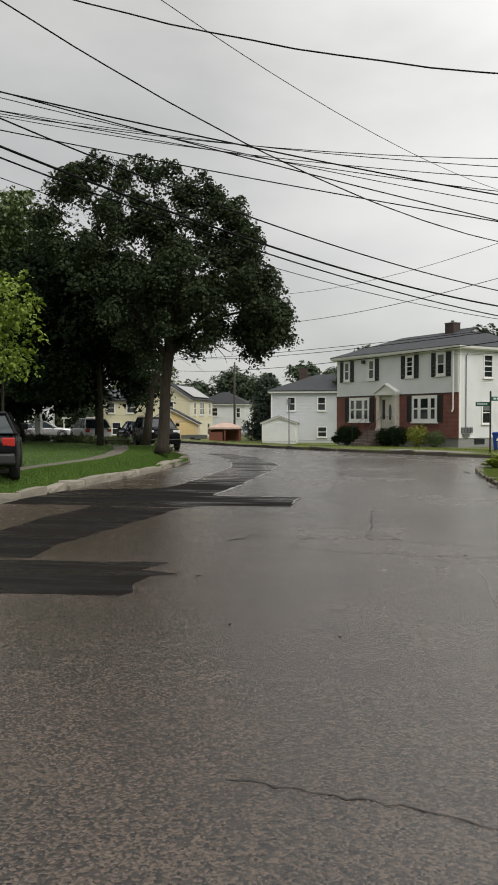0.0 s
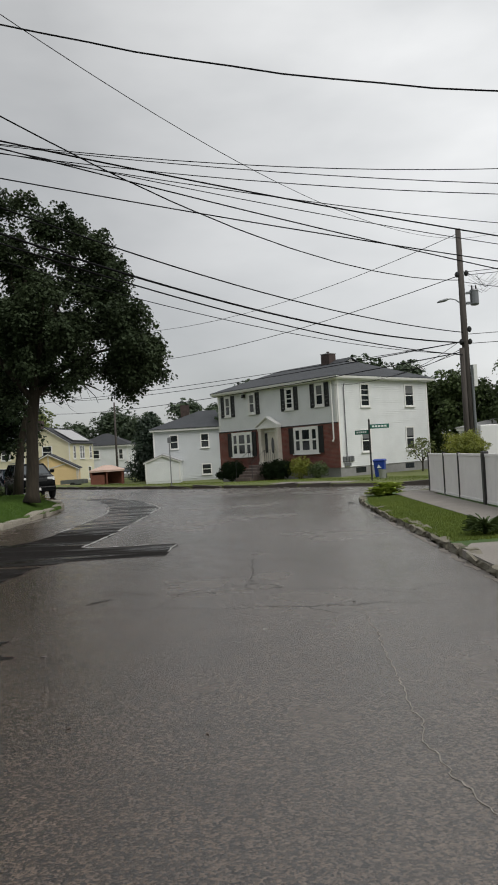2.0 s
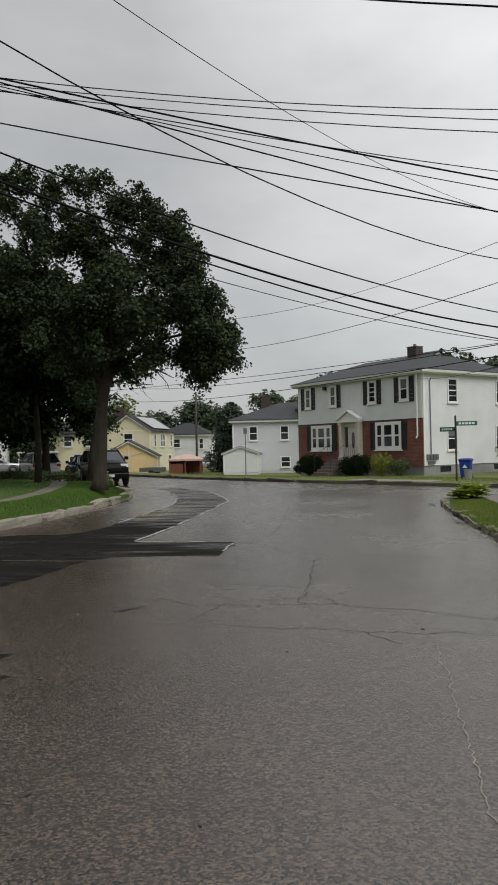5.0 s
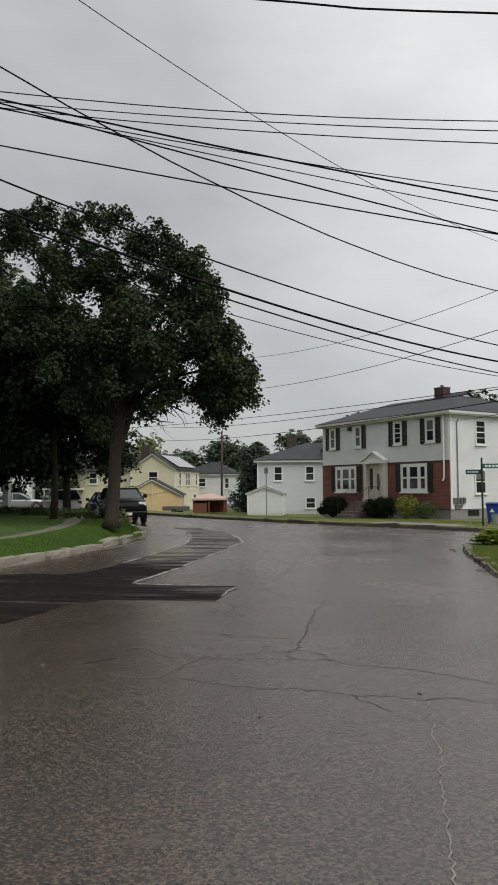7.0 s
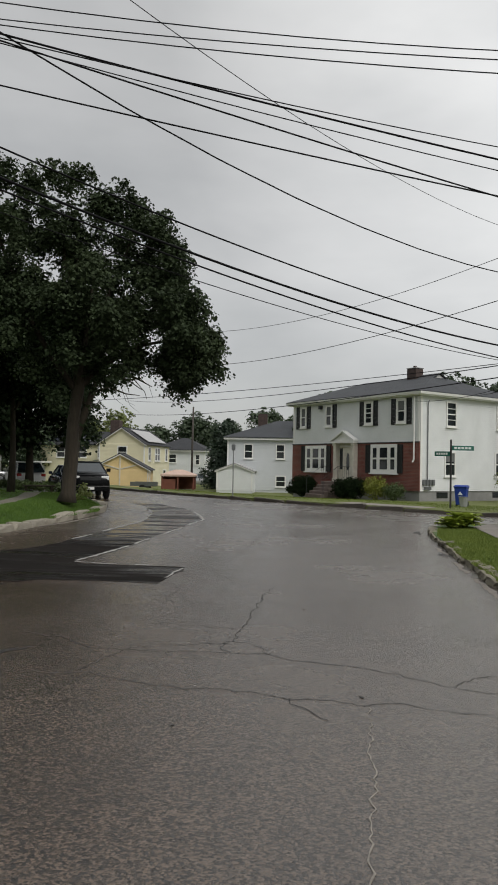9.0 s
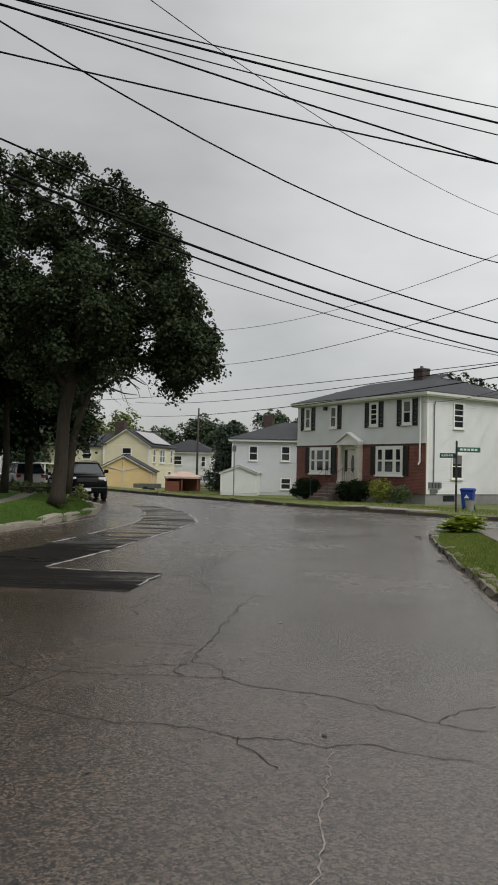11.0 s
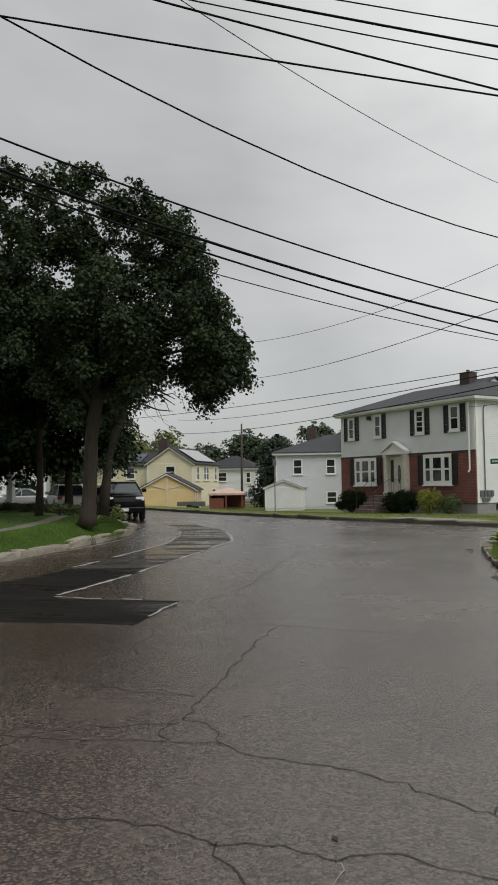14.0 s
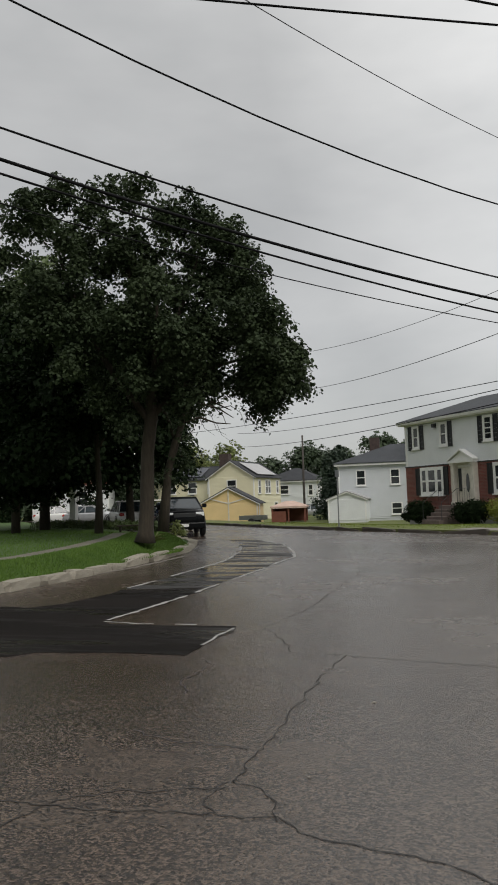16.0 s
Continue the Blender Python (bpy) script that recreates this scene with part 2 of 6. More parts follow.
CHIMNEY = mat("chimney_brick", (0.062, 0.043, 0.038), 0.9, 0.35, 6, 0.6, 30)
GLASS = mat("window_glass", (0.02, 0.024, 0.027), 0.06, 0.4, 1.5, spec=0.6)
CURTAIN = mat("curtain", (0.13, 0.135, 0.135), 0.9, 0.2, 6)
YELLOW = mat("yellow_siding", (0.68, 0.64, 0.46), 0.55, 0.06, 1.2)
OCHRE = mat("ochre_siding", (0.66, 0.5, 0.25), 0.55, 0.08, 1.2)
BARK = mat("bark", (0.034, 0.027, 0.018), 0.95, 0.45, 3, 1.0, 16, stretch=(1, 1, 0.25))
LEAF = leaf_mat("maple_leaf", (0.011, 0.0195, 0.0092), (0.054, 0.075, 0.035), 0.12)
# Dark yew green; on the left-hand trees the near-black also holds their shade.
LEAF_DARK_SHADE = leaf_mat("dark_shaded_leaf", (0.006, 0.011, 0.005), (0.015, 0.027, 0.01), 0.05)
LEAF_MID = leaf_mat("mid_leaf", (0.03, 0.055, 0.014), (0.09, 0.13, 0.036))
LEAF_HOSTA = leaf_mat("hosta_leaf", (0.17, 0.24, 0.03), (0.42, 0.5, 0.09), 0.4)
LEAF_LIGHT = leaf_mat("light_leaf", (0.06, 0.085, 0.02), (0.19, 0.22, 0.06))
LEAF_BROAD = leaf_mat("broad_leaf", (0.026, 0.045, 0.014), (0.075, 0.105, 0.035), 0.2)
LEAF_LIME = leaf_mat("lime_leaf", (0.1, 0.165, 0.018), (0.23, 0.31, 0.04))
LEAF_GOLD = leaf_mat("gold_leaf", (0.09, 0.115, 0.012), (0.24, 0.255, 0.025))
LEAF_FAR = leaf_mat("far_leaf", (0.02, 0.038, 0.018), (0.055, 0.085, 0.035))
LEAF_CONIFER = leaf_mat("conifer_leaf", (0.01, 0.024, 0.014), (0.026, 0.05, 0.022))
POLE = mat("pole_wood", (0.065, 0.056, 0.05), 0.9, 0.35, 3, 0.7, 20, stretch=(1, 1, 0.1))
METAL = mat("grey_metal", (0.2, 0.21, 0.22), 0.4, 0.15, 5, metal=0.6)
STEEL = mat("galvanised_steel", (0.3, 0.31, 0.32), 0.45, 0.15, 8, metal=0.8)
WIRE = mat("wire_black", (0.008, 0.008, 0.009), 0.8, 0.1, 3, spec=0.1)
FENCE = mat("fence_vinyl", (0.8, 0.78, 0.77), 0.45, 0.07, 2)
POST = mat("fence_post_dark", (0.025, 0.024, 0.023), 0.5, 0.2, 5)
SIGN = mat("sign_green", (0.01, 0.12, 0.085), 0.4, 0.1, 5)
SIGNTXT = mat("sign_text", (0.7, 0.75, 0.72), 0.4, 0.05, 5)
BLUE = mat("bin_blue", (0.01, 0.045, 0.3), 0.4, 0.15, 4)
RUBBER = mat("tyre_rubber", (0.015, 0.015, 0.016), 0.8, 0.2, 8)
CARBLACK = mat("car_black", (0.003, 0.0035, 0.004), 0.22, 0.15, 3, spec=0.14)
CARWHITE = mat("car_white", (0.72, 0.72, 0.7), 0.25, 0.05, 3, coat=0.5)
CARSILVER = mat("car_silver", (0.42, 0.43, 0.44), 0.25, 0.08, 3, metal=0.4, coat=0.5)
CARDARK = mat("car_dark_blue", (0.012, 0.016, 0.03), 0.2, 0.15, 3, coat=0.5)
CARGLASS = mat("car_glass", (0.025, 0.036, 0.043), 0.06, 0.2, 2, spec=0.9)
LAMPGLASS = mat("lamp_lens", (0.75, 0.76, 0.76), 0.15, 0.1, 5)
TAIL = mat("tail_red", (0.4, 0.02, 0.015), 0.2, 0.1, 5)
REDROOF = mat("canopy_red", (0.5, 0.36, 0.3), 0.8, 0.15, 2)
REDWOOD = mat("canopy_wood", (0.16, 0.055, 0.035), 0.8, 0.25, 3)
SOLAR = mat("solar_panel", (0.03, 0.035, 0.05), 0.15, 0.2, 4)
ROOFPALE = mat("roof_pale", (0.36, 0.36, 0.36), 0.4, 0.1, 2)
STEP = mat("step_stone", (0.13, 0.1, 0.09), 0.85, 0.3, 4, 0.5)
DIRT = mat("soil", (0.045, 0.033, 0.024), 0.95, 0.4, 4, 0.8)


# ---- mesh helpers ----
def box(bm, lo, hi, m=None):
    x0, y0, z0 = lo
    x1, y1, z1 = hi
    v = [bm.verts.new((x, y, z)) for z in (z0, z1) for x, y in ((x0, y0), (x1, y0), (x1, y1), (x0, y1))]
    for f in ((0, 3, 2, 1), (4, 5, 6, 7), (0, 1, 5, 4), (1, 2, 6, 5), (2, 3, 7, 6), (3, 0, 4, 7)):
        bm.faces.new([v[i] for i in f])
    if m is not None:
        bmesh.ops.transform(bm, matrix=m, verts=v)
    return v


def loft(bm, rings, cap=True, close=True):
    """Skin a list of rings, each a list of points."""
    vs = [[bm.verts.new(p) for p in r] for r in rings]
    n = len(rings[0])
    for a, b in zip(vs, vs[1:]):
        for i in range(n if close else n - 1):
            j = (i + 1) % n
            bm.faces.new((a[i], a[j], b[j], b[i]))
    if cap and close:
        bm.faces.new(vs[0][::-1])
        bm.faces.new(vs[-1])


def tube(bm, pts, radii, sides=8):
    pts = [Vector(p) for p in pts]
    rings = []
    for i, p in enumerate(pts):
        ahead = (pts[min(i + 1, len(pts) - 1)] - pts[max(i - 1, 0)]).normalized()
        side = ahead.cross(Vector((0.3, 0.95, 0.1))).normalized()
        up = side.cross(ahead)
        r = radii[i] if isinstance(radii, (list, tuple)) else radii
        rings.append([p + r * (math.cos(2 * math.pi * k / sides) * side + math.sin(2 * math.pi * k / sides) * up) for k in range(sides)])
    loft(bm, rings)


def prism(bm, poly, z0, z1, m=None):
    """A flat polygon given in x, y, raised from z0 to z1."""
    lo = [bm.verts.new((x, y, z0)) for x, y in poly]
    hi = [bm.verts.new((x, y, z1)) for x, y in poly]
    n = len(poly)
    bm.faces.new(lo[::-1])
    bm.faces.new(hi)
    for i in range(n):
        bm.faces.new((lo[i], lo[(i + 1) % n], hi[(i + 1) % n], hi[i]))
    if m is not None:
        bmesh.ops.transform(bm, matrix=m, verts=lo + hi)


def bevel(bm, w, seg=2, angle=40):
    bm.normal_update()
    ed = [e for e in bm.edges if len(e.link_faces) == 2 and e.calc_face_angle(0) > radians(angle)]
    bmesh.ops.bevel(bm, geom=ed, offset=w, segments=seg, profile=0.5, affect="EDGES")


def part(name, bm, material, parent=None, label="", smooth=False, kind=""):
    bmesh.ops.recalc_face_normals(bm, faces=bm.faces)
    me = bpy.data.meshes.new(name)
    bm.to_mesh(me)
    bm.free()
    me.materials.append(material)
    if smooth:
        me.polygons.foreach_set("use_smooth", [True] * len(me.polygons))
    ob = new(name, me)
    ob.parent = parent
    return tagged(ob, label=label, kind=kind)


def boxpart(name, lo, hi, material, parent=None, label="", bev=0.0, m=None):
    bm = bmesh.new()
    box(bm, lo, hi, m)
    if bev:
        bevel(bm, bev, 1)
    return part(name, bm, material, parent, label)


def thing(name, m, label, category, group=""):
    ob = new(name)
    ob.empty_display_size = 0.2
    ob.matrix_world = m
    return tagged(ob, label=label, category=category, group=group)


def from_arrays(name, verts, faces, material, parent=None, label="", kind=""):
    me = bpy.data.meshes.new(name)
    me.from_pydata(verts, [], faces)
    me.materials.append(material)
    ob = new(name, me)
    ob.parent = parent
    return tagged(ob, label=label, kind=kind)


def bumpy(bm, amount, scale, seed=0.0):
    for v in bm.verts:
        v.co += amount * noise.noise_vector(v.co * scale + Vector((seed, seed, seed)))


# ---- foliage ----
def leaves(name, clumps, count, size, material, parent, seed, label="", droop=0.3, shell=0.55, spray=0):
    """Folded leaf sprays scattered through ellipsoids (x, y, z, rx, ry, rz)."""
    rng = np.random.RandomState(seed)
    c = np.array(clumps, float)
    vol = (c[:, 3] * c[:, 4] * c[:, 5]) ** 0.75
    pick = rng.choice(len(c), count, p=vol / vol.sum())
    d = rng.normal(size=(count, 3))
    d /= np.linalg.norm(d, axis=1, keepdims=True)
    r = shell + (1.08 - shell) * rng.rand(count, 1) ** 0.7
    wob = 1 + 0.16 * np.sin(d[:, :1] * 7 + pick[:, None]) + 0.12 * np.sin(d[:, 1:2] * 9 + 2 * pick[:, None]) + 0.1 * np.sin(d[:, 2:] * 11)
    p = c[pick, :3] + d * c[pick, 3:] * r * wob
    if spray:
        # gather the leaves into flat drooping fans round twig ends
        hub = rng.randint(0, count, max(8, count // spray))
        own = hub[rng.randint(0, len(hub), count)]
        e = rng.normal(size=(count, 3))
        e /= np.linalg.norm(e, axis=1, keepdims=True)
        reach = size * (0.3 + 3.0 * rng.rand(count, 1))
        lean = d[own]
        p = p[own] + e * reach * np.array([1, 1, 0.3])
        p[:, 2] -= 0.35 * reach[:, 0] ** 2 / size
        d = 0.55 * lean + 0.35 * e + np.array([0, 0, 0.35])
    nrm = d + rng.normal(size=(count, 3)) * (0.5 if spray else 0.8) + np.array([0, 0, 0.5])
    nrm /= np.linalg.norm(nrm, axis=1, keepdims=True)
    a = np.cross(nrm, rng.normal(size=(count, 3)))
    a[:, 2] -= droop
    a /= np.linalg.norm(a, axis=1, keepdims=True)
    b = np.cross(nrm, a)
    s = size * (0.55 + 0.9 * rng.rand(count, 1))
    v = np.empty((count, 6, 3))
    v[:, 0] = p - a * s * 0.5
    v[:, 1] = p - a * s * 0.1 + b * s * 0.36 + nrm * s * 0.1
    v[:, 2] = p + a * s * 0.5 + b * s * 0.12
    v[:, 3] = p + a * s * 0.42 - b * s * 0.16
    v[:, 4] = p - a * s * 0.05 - b * s * 0.38 + nrm * s * 0.1
    v[:, 5] = p + a * s * 0.12
    base = np.arange(count)[:, None] * 6
    tri = np.array([[0, 1, 5], [1, 2, 5], [0, 5, 4], [5, 3, 4]])
    faces = (base[:, :, None] + tri[None]).reshape(-1, 3)
    me = bpy.data.meshes.new(name)
    me.vertices.add(count * 6)
    me.vertices.foreach_set("co", v.ravel())
    me.loops.add(len(faces) * 3)
    me.loops.foreach_set("vertex_index", faces.ravel().astype(np.int32))
    me.polygons.add(len(faces))
    me.polygons.foreach_set("loop_start", np.arange(0, len(faces) * 3, 3, dtype=np.int32))
    me.polygons.foreach_set("loop_total", np.full(len(faces), 3, dtype=np.int32))
    me.update(calc_edges=True)
    me.materials.append(material)
    ob = new(name, me)
    ob.parent = parent
    return tagged(ob, label=label)


def clumpy(center, radii, n, size, seed, flat=0.0):
    """A crown outline broken into n smaller ellipsoids."""
    rng = random.Random(seed)
    out = []
    for i in range(n):
        while True:
            d = Vector((rng.uniform(-1, 1), rng.uniform(-1, 1), rng.uniform(-1, 1)))
            if 0.25 < d.length < 1:
                break
        s = size * rng.uniform(0.7, 1.25)
        out.append((center[0] + d.x * radii[0], center[1] + d.y * radii[1], center[2] + d.z * radii[2], s, s, s * (0.75 - flat)))
    return out


def tree(x, y, label, trunk_pts, radii, limbs, clumps, count, size, leaf, bark=BARK, seed=1, z=0.12, category="tree", shell=0.5, spray=26):
    t_ = thing("tree", pose(x, y, z), label, category)
    bm = bmesh.new()
    tube(bm, trunk_pts, radii, 10)
    bumpy(bm, 0.05, 1.7, seed)
    part("trunk", bm, bark, t_, smooth=True)
    for pts, rad in limbs:
        bm = bmesh.new()
        tube(bm, pts, rad, 6)
        part("limb", bm, bark, t_, smooth=True)
    leaves("crown", clumps, count, size, leaf, t_, seed, shell=shell, spray=spray)
    return t_


# ---- ground, road, verges ----
def sheet(name, poly, z, material, label="", cat="", thick=0.0):
    bm = bmesh.new()
    if thick:
        prism(bm, poly, z - thick, z)
    else:
        bm.faces.new([bm.verts.new((x, y, z)) for x, y in poly])
    ob = part(name, bm, material)
    return tagged(ob, label=label, category=cat, kind="structure")


sheet("ground", [(-1500, -1500), (1500, -1500), (1500, 1500), (-1500, 1500)], -0.8, GRASS_DRY, "flat grassy ground reaching the horizon", "ground")
FAR_KERB = [(42, 10.5), (24, 18.6), (12, 24.6), (6.8, 27.4), (4.4, 29.0), (1.0, 31.9), (-3.6, 36.0), (-8, 40.4), (-12, 45), (-20, 54), (-34, 70)]
NEAR_RIGHT = [(2.92, -60), (2.95, 7.2), (3.06, 11.5), (3.06, 15.0), (3.06, 18.6), (3.25, 21.2), (3.9, 22.3), (5.2, 22.9), (8, 22.4), (14, 19.4), (42, 4.5)]
NEAR_LEFT = [(-7.1, -60), (-7.0, 11.2), (-6.8, 14), (-6.5, 17.6), (-6.48, 20.5), (-6.5, 22.8), (-6.8, 25.2), (-7.75, 28.4), (-11.5, 33.8), (-17.5, 40.8), (-26, 50), (-42, 68)]
sheet("road", NEAR_RIGHT + FAR_KERB + NEAR_LEFT[::-1], 0.0, ASPHALT, "damp worn grey asphalt street meeting a cross street", "road", 0.75)


def smooth(a, b, x):
    u = min(1.0, max(0.0, (x - a) / (b - a)))
    return u * u * (3 - 2 * u)


def fine_line(poly, step):
    """The polyline with extra points, about step apart."""
    out = []
    for (xa, ya), (xb, yb) in zip(poly, poly[1:]):
        n = max(1, int(math.hypot(xb - xa, yb - ya) / step))
        out += [(xa + (xb - xa) * i / n, ya + (yb - ya) * i / n) for i in range(n)]
    return out + [poly[-1]]


def lawn_height(x, y, off):
    """The far lawn dips away behind the kerb towards the lower houses."""
    return 0.12 - 0.27 * smooth(0.8, 12, off) - 0.45 * smooth(1.5, 13, off) * smooth(-1.0, -8.0, x - 0.5 * off)


def far_level(x, y):
    """Height of the far lawn at a place, by its way from the kerb."""
    kx, ky = [p[0] for p in FAR_KERB][::-1], [p[1] for p in FAR_KERB][::-1]
    lo, hi = 0.0, 60.0
    for _ in range(14):
        o = (lo + hi) / 2
        lo, hi = (o, hi) if y - 0.87 * o > np.interp(x - 0.5 * o, kx, ky) else (lo, o)
    return lawn_height(x, y - 0.87 * lo, lo)


bm = bmesh.new()
rows_ = []
for xk, yk in fine_line(FAR_KERB, 1.5):
    rows_.append([bm.verts.new((xk + 0.5 * o, yk + 0.87 * o, -0.8 if j == 0 else lawn_height(xk + 0.5 * o, yk, o))) for j, o in enumerate((0, 0, 0.8, 1.6, 3, 5, 7.5, 10, 13, 17, 25, 45, 90, 160))])
for ra, rb in zip(rows_, rows_[1:]):
    for j in range(len(ra) - 1):
        bm.faces.new((ra[j], ra[j + 1], rb[j + 1], rb[j]))
tagged(part("lawn_far", bm, GRASS_DRY), label="thin tired lawn before the far houses", category="lawn", kind="structure")
sheet("verge_right", NEAR_RIGHT[1:] + [(42, -20), (2.9, -20)], 0.1, GRASS, "narrow grass verge beside the kerb stones", "verge", 0.85)


def left_level(x, y):
    """Height of the lawn, which climbs from the kerb to a low terrace."""
    k_ = next((i for i, p in enumerate(NEAR_LEFT) if p[1] > y), 1)
    (xa, ya), (xb, yb) = NEAR_LEFT[k_ - 1], NEAR_LEFT[k_]
    edge = xa + (xb - xa) * (y - ya) / (yb - ya)
    return 0.124 + 0.29 * smooth(0.1, 0.95, (edge - x) * (1.0 if y < 24 else 0.8)) * smooth(34.0, 29.0, y) * smooth(-40.0, -26.0, x)


bm = bmesh.new()
rows_ = []
for i in range(60):
    y = 2.0 + i * 0.56
    k_ = next(j for j, p in enumerate(NEAR_LEFT) if p[1] > y)
    (xa, ya), (xb, yb) = NEAR_LEFT[k_ - 1], NEAR_LEFT[k_]
    edge = xa + (xb - xa) * (y - ya) / (yb - ya)
    rows_.append([bm.verts.new((edge - d_, y, left_level(edge - d_, y))) for d_ in (0.02, 0.2, 0.4, 0.6, 0.8, 1.0, 1.4, 2.2, 4, 8, 14, 20, 26, 36)])
for a, b in zip(rows_, rows_[1:]):
    for j in range(13):
        bm.faces.new((a[j], b[j], b[j + 1], a[j + 1]))
tagged(part("lawn_bank", bm, GRASS, smooth=True), label="green lawn climbing gently from the kerb", category="lawn", kind="structure")
sheet("verge_left", NEAR_LEFT[1:] + [(-120, 68), (-120, 11.2)], 0.12, GRASS, "green lawn under the trees beside the kerb", "lawn", 0.85)


# ---- houses ----
FRONT = Matrix(((-1, 0, 0, 0), (0, -1, 0, 0), (0, 0, 1, 0), (0, 0, 0, 1)))
SIDE = Matrix(((0, 1, 0, 0), (1, 0, 0, 0), (0, 0, 1, 0), (0, 0, 0, 1)))


def wall_boxes(name, boxes, material, parent, m, label="", bev=0.0):
    bm = bmesh.new()
    for lo, hi in boxes:
        box(bm, lo, hi, m)
    if bev:
        bevel(bm, bev, 1)
    return part(name, bm, material, parent, label)


def lap_siding(name, parent, m, u0, u1, z0, z1, material, board=0.2, label=""):
    """Clapboards: each course leans out at its foot."""
    bm = bmesh.new()
    z = z0
    while z < z1 - 0.01:
        t_ = min(z + board, z1)
        ring = [(0.0, z), (0.032, z), (0.01, t_), (0.0, t_)]
        loft(bm, [[m @ Vector((u, o, zz)) for o, zz in ring] for u in (u0, u1)])
        z = t_
    return part(name, bm, material, parent, label, kind="stuff")


def window(parent, m, u0, u1, z0, z1, panes=(1, 2), curtain=0.0, out=0.075, sill=True, trim=0.09):
    w = wall_boxes("window", [((u0 - trim, 0.0, z0 - trim), (u0, out, z1 + trim)), ((u1, 0.0, z0 - trim), (u1 + trim, out, z1 + trim)),
                              ((u0, 0.0, z1), (u1, out, z1 + trim)), ((u0, 0.0, z0 - trim), (u1, out, z0))], TRIM, parent, m)
    nx, nz = panes
    bars = []
    for i in range(1, nx):
        u = u0 + (u1 - u0) * i / nx
        bars.append(((u - 0.022, 0.02, z0), (u + 0.022, out - 0.015, z1)))
    for i in range(1, nz):
        z = z0 + (z1 - z0) * i / nz
        h = 0.03 if i * 2 == nz else 0.016
        bars.append(((u0, 0.022, z - h), (u1, out - 0.012, z + h)))
    for bar in bars:
        wall_boxes("sash_bar", [bar], TRIM, w, m)
    for k in range(2):
        za, zb = z0 + (z1 - z0) * k / 2, z0 + (z1 - z0) * (k + 1) / 2
        wall_boxes("pane", [((u0, 0.02, za), (u1, 0.04 - 0.008 * k, zb))], GLASS, w, m)
    if curtain:
        wall_boxes("curtain", [((u0, 0.041, z1 - (z1 - z0) * curtain), (u1, 0.044, z1))], CURTAIN, w, m)
    if sill:
        wall_boxes("sill", [((u0 - trim - 0.04, 0.0, z0 - trim - 0.05), (u1 + trim + 0.04, out + 0.05, z0 - trim))], TRIM, w, m)
    return w


def shutter(parent, m, u0, u1, z0, z1):
    boxes = [((u0, 0.02, z0), (u0 + 0.05, 0.07, z1)), ((u1 - 0.05, 0.02, z0), (u1, 0.07, z1))]
    n = int((z1 - z0) / 0.08)
    for i in range(n + 1):
        z = z0 + (z1 - z0 - 0.05) * i / n
        boxes.append(((u0 + 0.05, 0.02, z), (u1 - 0.05, 0.052, z + 0.05)))
    boxes.append(((u0 + 0.05, 0.0, z0), (u1 - 0.05, 0.03, z1)))
    return wall_boxes("shutter", boxes, SHUTTER, parent, m)


def hip_roof(parent, x0, x1, y0, y1, z, top, ridge0, ridge1, over, material, label=""):
    """Eaves rectangle grown by over, ridge along x at mid y."""
    bm = bmesh.new()
    ym = (y0 + y1) / 2
    lo = [bm.verts.new(p) for p in ((x0 - over, y0 - over, z), (x1 + over, y0 - over, z), (x1 + over, y1 + over, z), (x0 - over, y1 + over, z))]
    up = [bm.verts.new((p.co.x, p.co.y, z + 0.06)) for p in lo]
    a, b = bm.verts.new((ridge0, ym, top)), bm.verts.new((ridge1, ym, top))
    bm.faces.new(lo[::-1])
    for i in range(4):
        bm.faces.new((lo[i], lo[(i + 1) % 4], up[(i + 1) % 4], up[i]))
    bm.faces.new((up[0], up[1], b, a))
    bm.faces.new((up[2], up[3], a, b))
    bm.faces.new((up[1], up[2], b))
    bm.faces.new((up[3], up[0], a))
    return part("roof", bm, material, parent, label)


# the corner house: brick below, white clapboard above and at the side
HX, HY, HA, HL, HW = 5.168, 42.169, -48.65, 10.98, 8.76
HZ0, HZ1, HZ2, HZ3 = 0.12, 0.41, 3.07, 5.56
house = thing("house", pose(HX, HY, 0, 0, 0, HA), "two-storey house, red brick below, white clapboard above, grey hip roof", "house")
boxpart("wall", (-HL, 0.0, HZ1), (0, HW, HZ3), SIDING, house, "house body")
boxpart("foundation", (-HL + 0.02, 0.02, -0.5), (-0.02, HW - 0.02, HZ1), FOUND, house, "grey concrete foundation")
wall_boxes("brick_wall", [((-0.02, 0.0, HZ1), (HL + 0.02, 0.06, HZ2))], BRICK, house, FRONT, "red brick facing of the ground floor")
wall_boxes("brick_ledge", [((-0.02, 0.06, HZ2 - 0.06), (HL + 0.02, 0.1, HZ2))], SHUTTER, house, FRONT, "dark drip edge over the brick")
lap_siding("clapboard", house, FRONT, 0.0, HL, HZ2 + 0.005, HZ3, SIDING, 0.115)
lap_siding("clapboard", house, SIDE, 0.0, HW, HZ1, HZ3, SIDING, 0.115)
for m_, u in ((FRONT, 0.0), (FRONT, HL - 0.14), (SIDE, 0.0), (SIDE, HW - 0.14)):
    wall_boxes("corner_board", [((u, 0.0, HZ2 if m_ is FRONT else HZ1), (u + 0.14, 0.045, HZ3))], TRIM, house, m_)
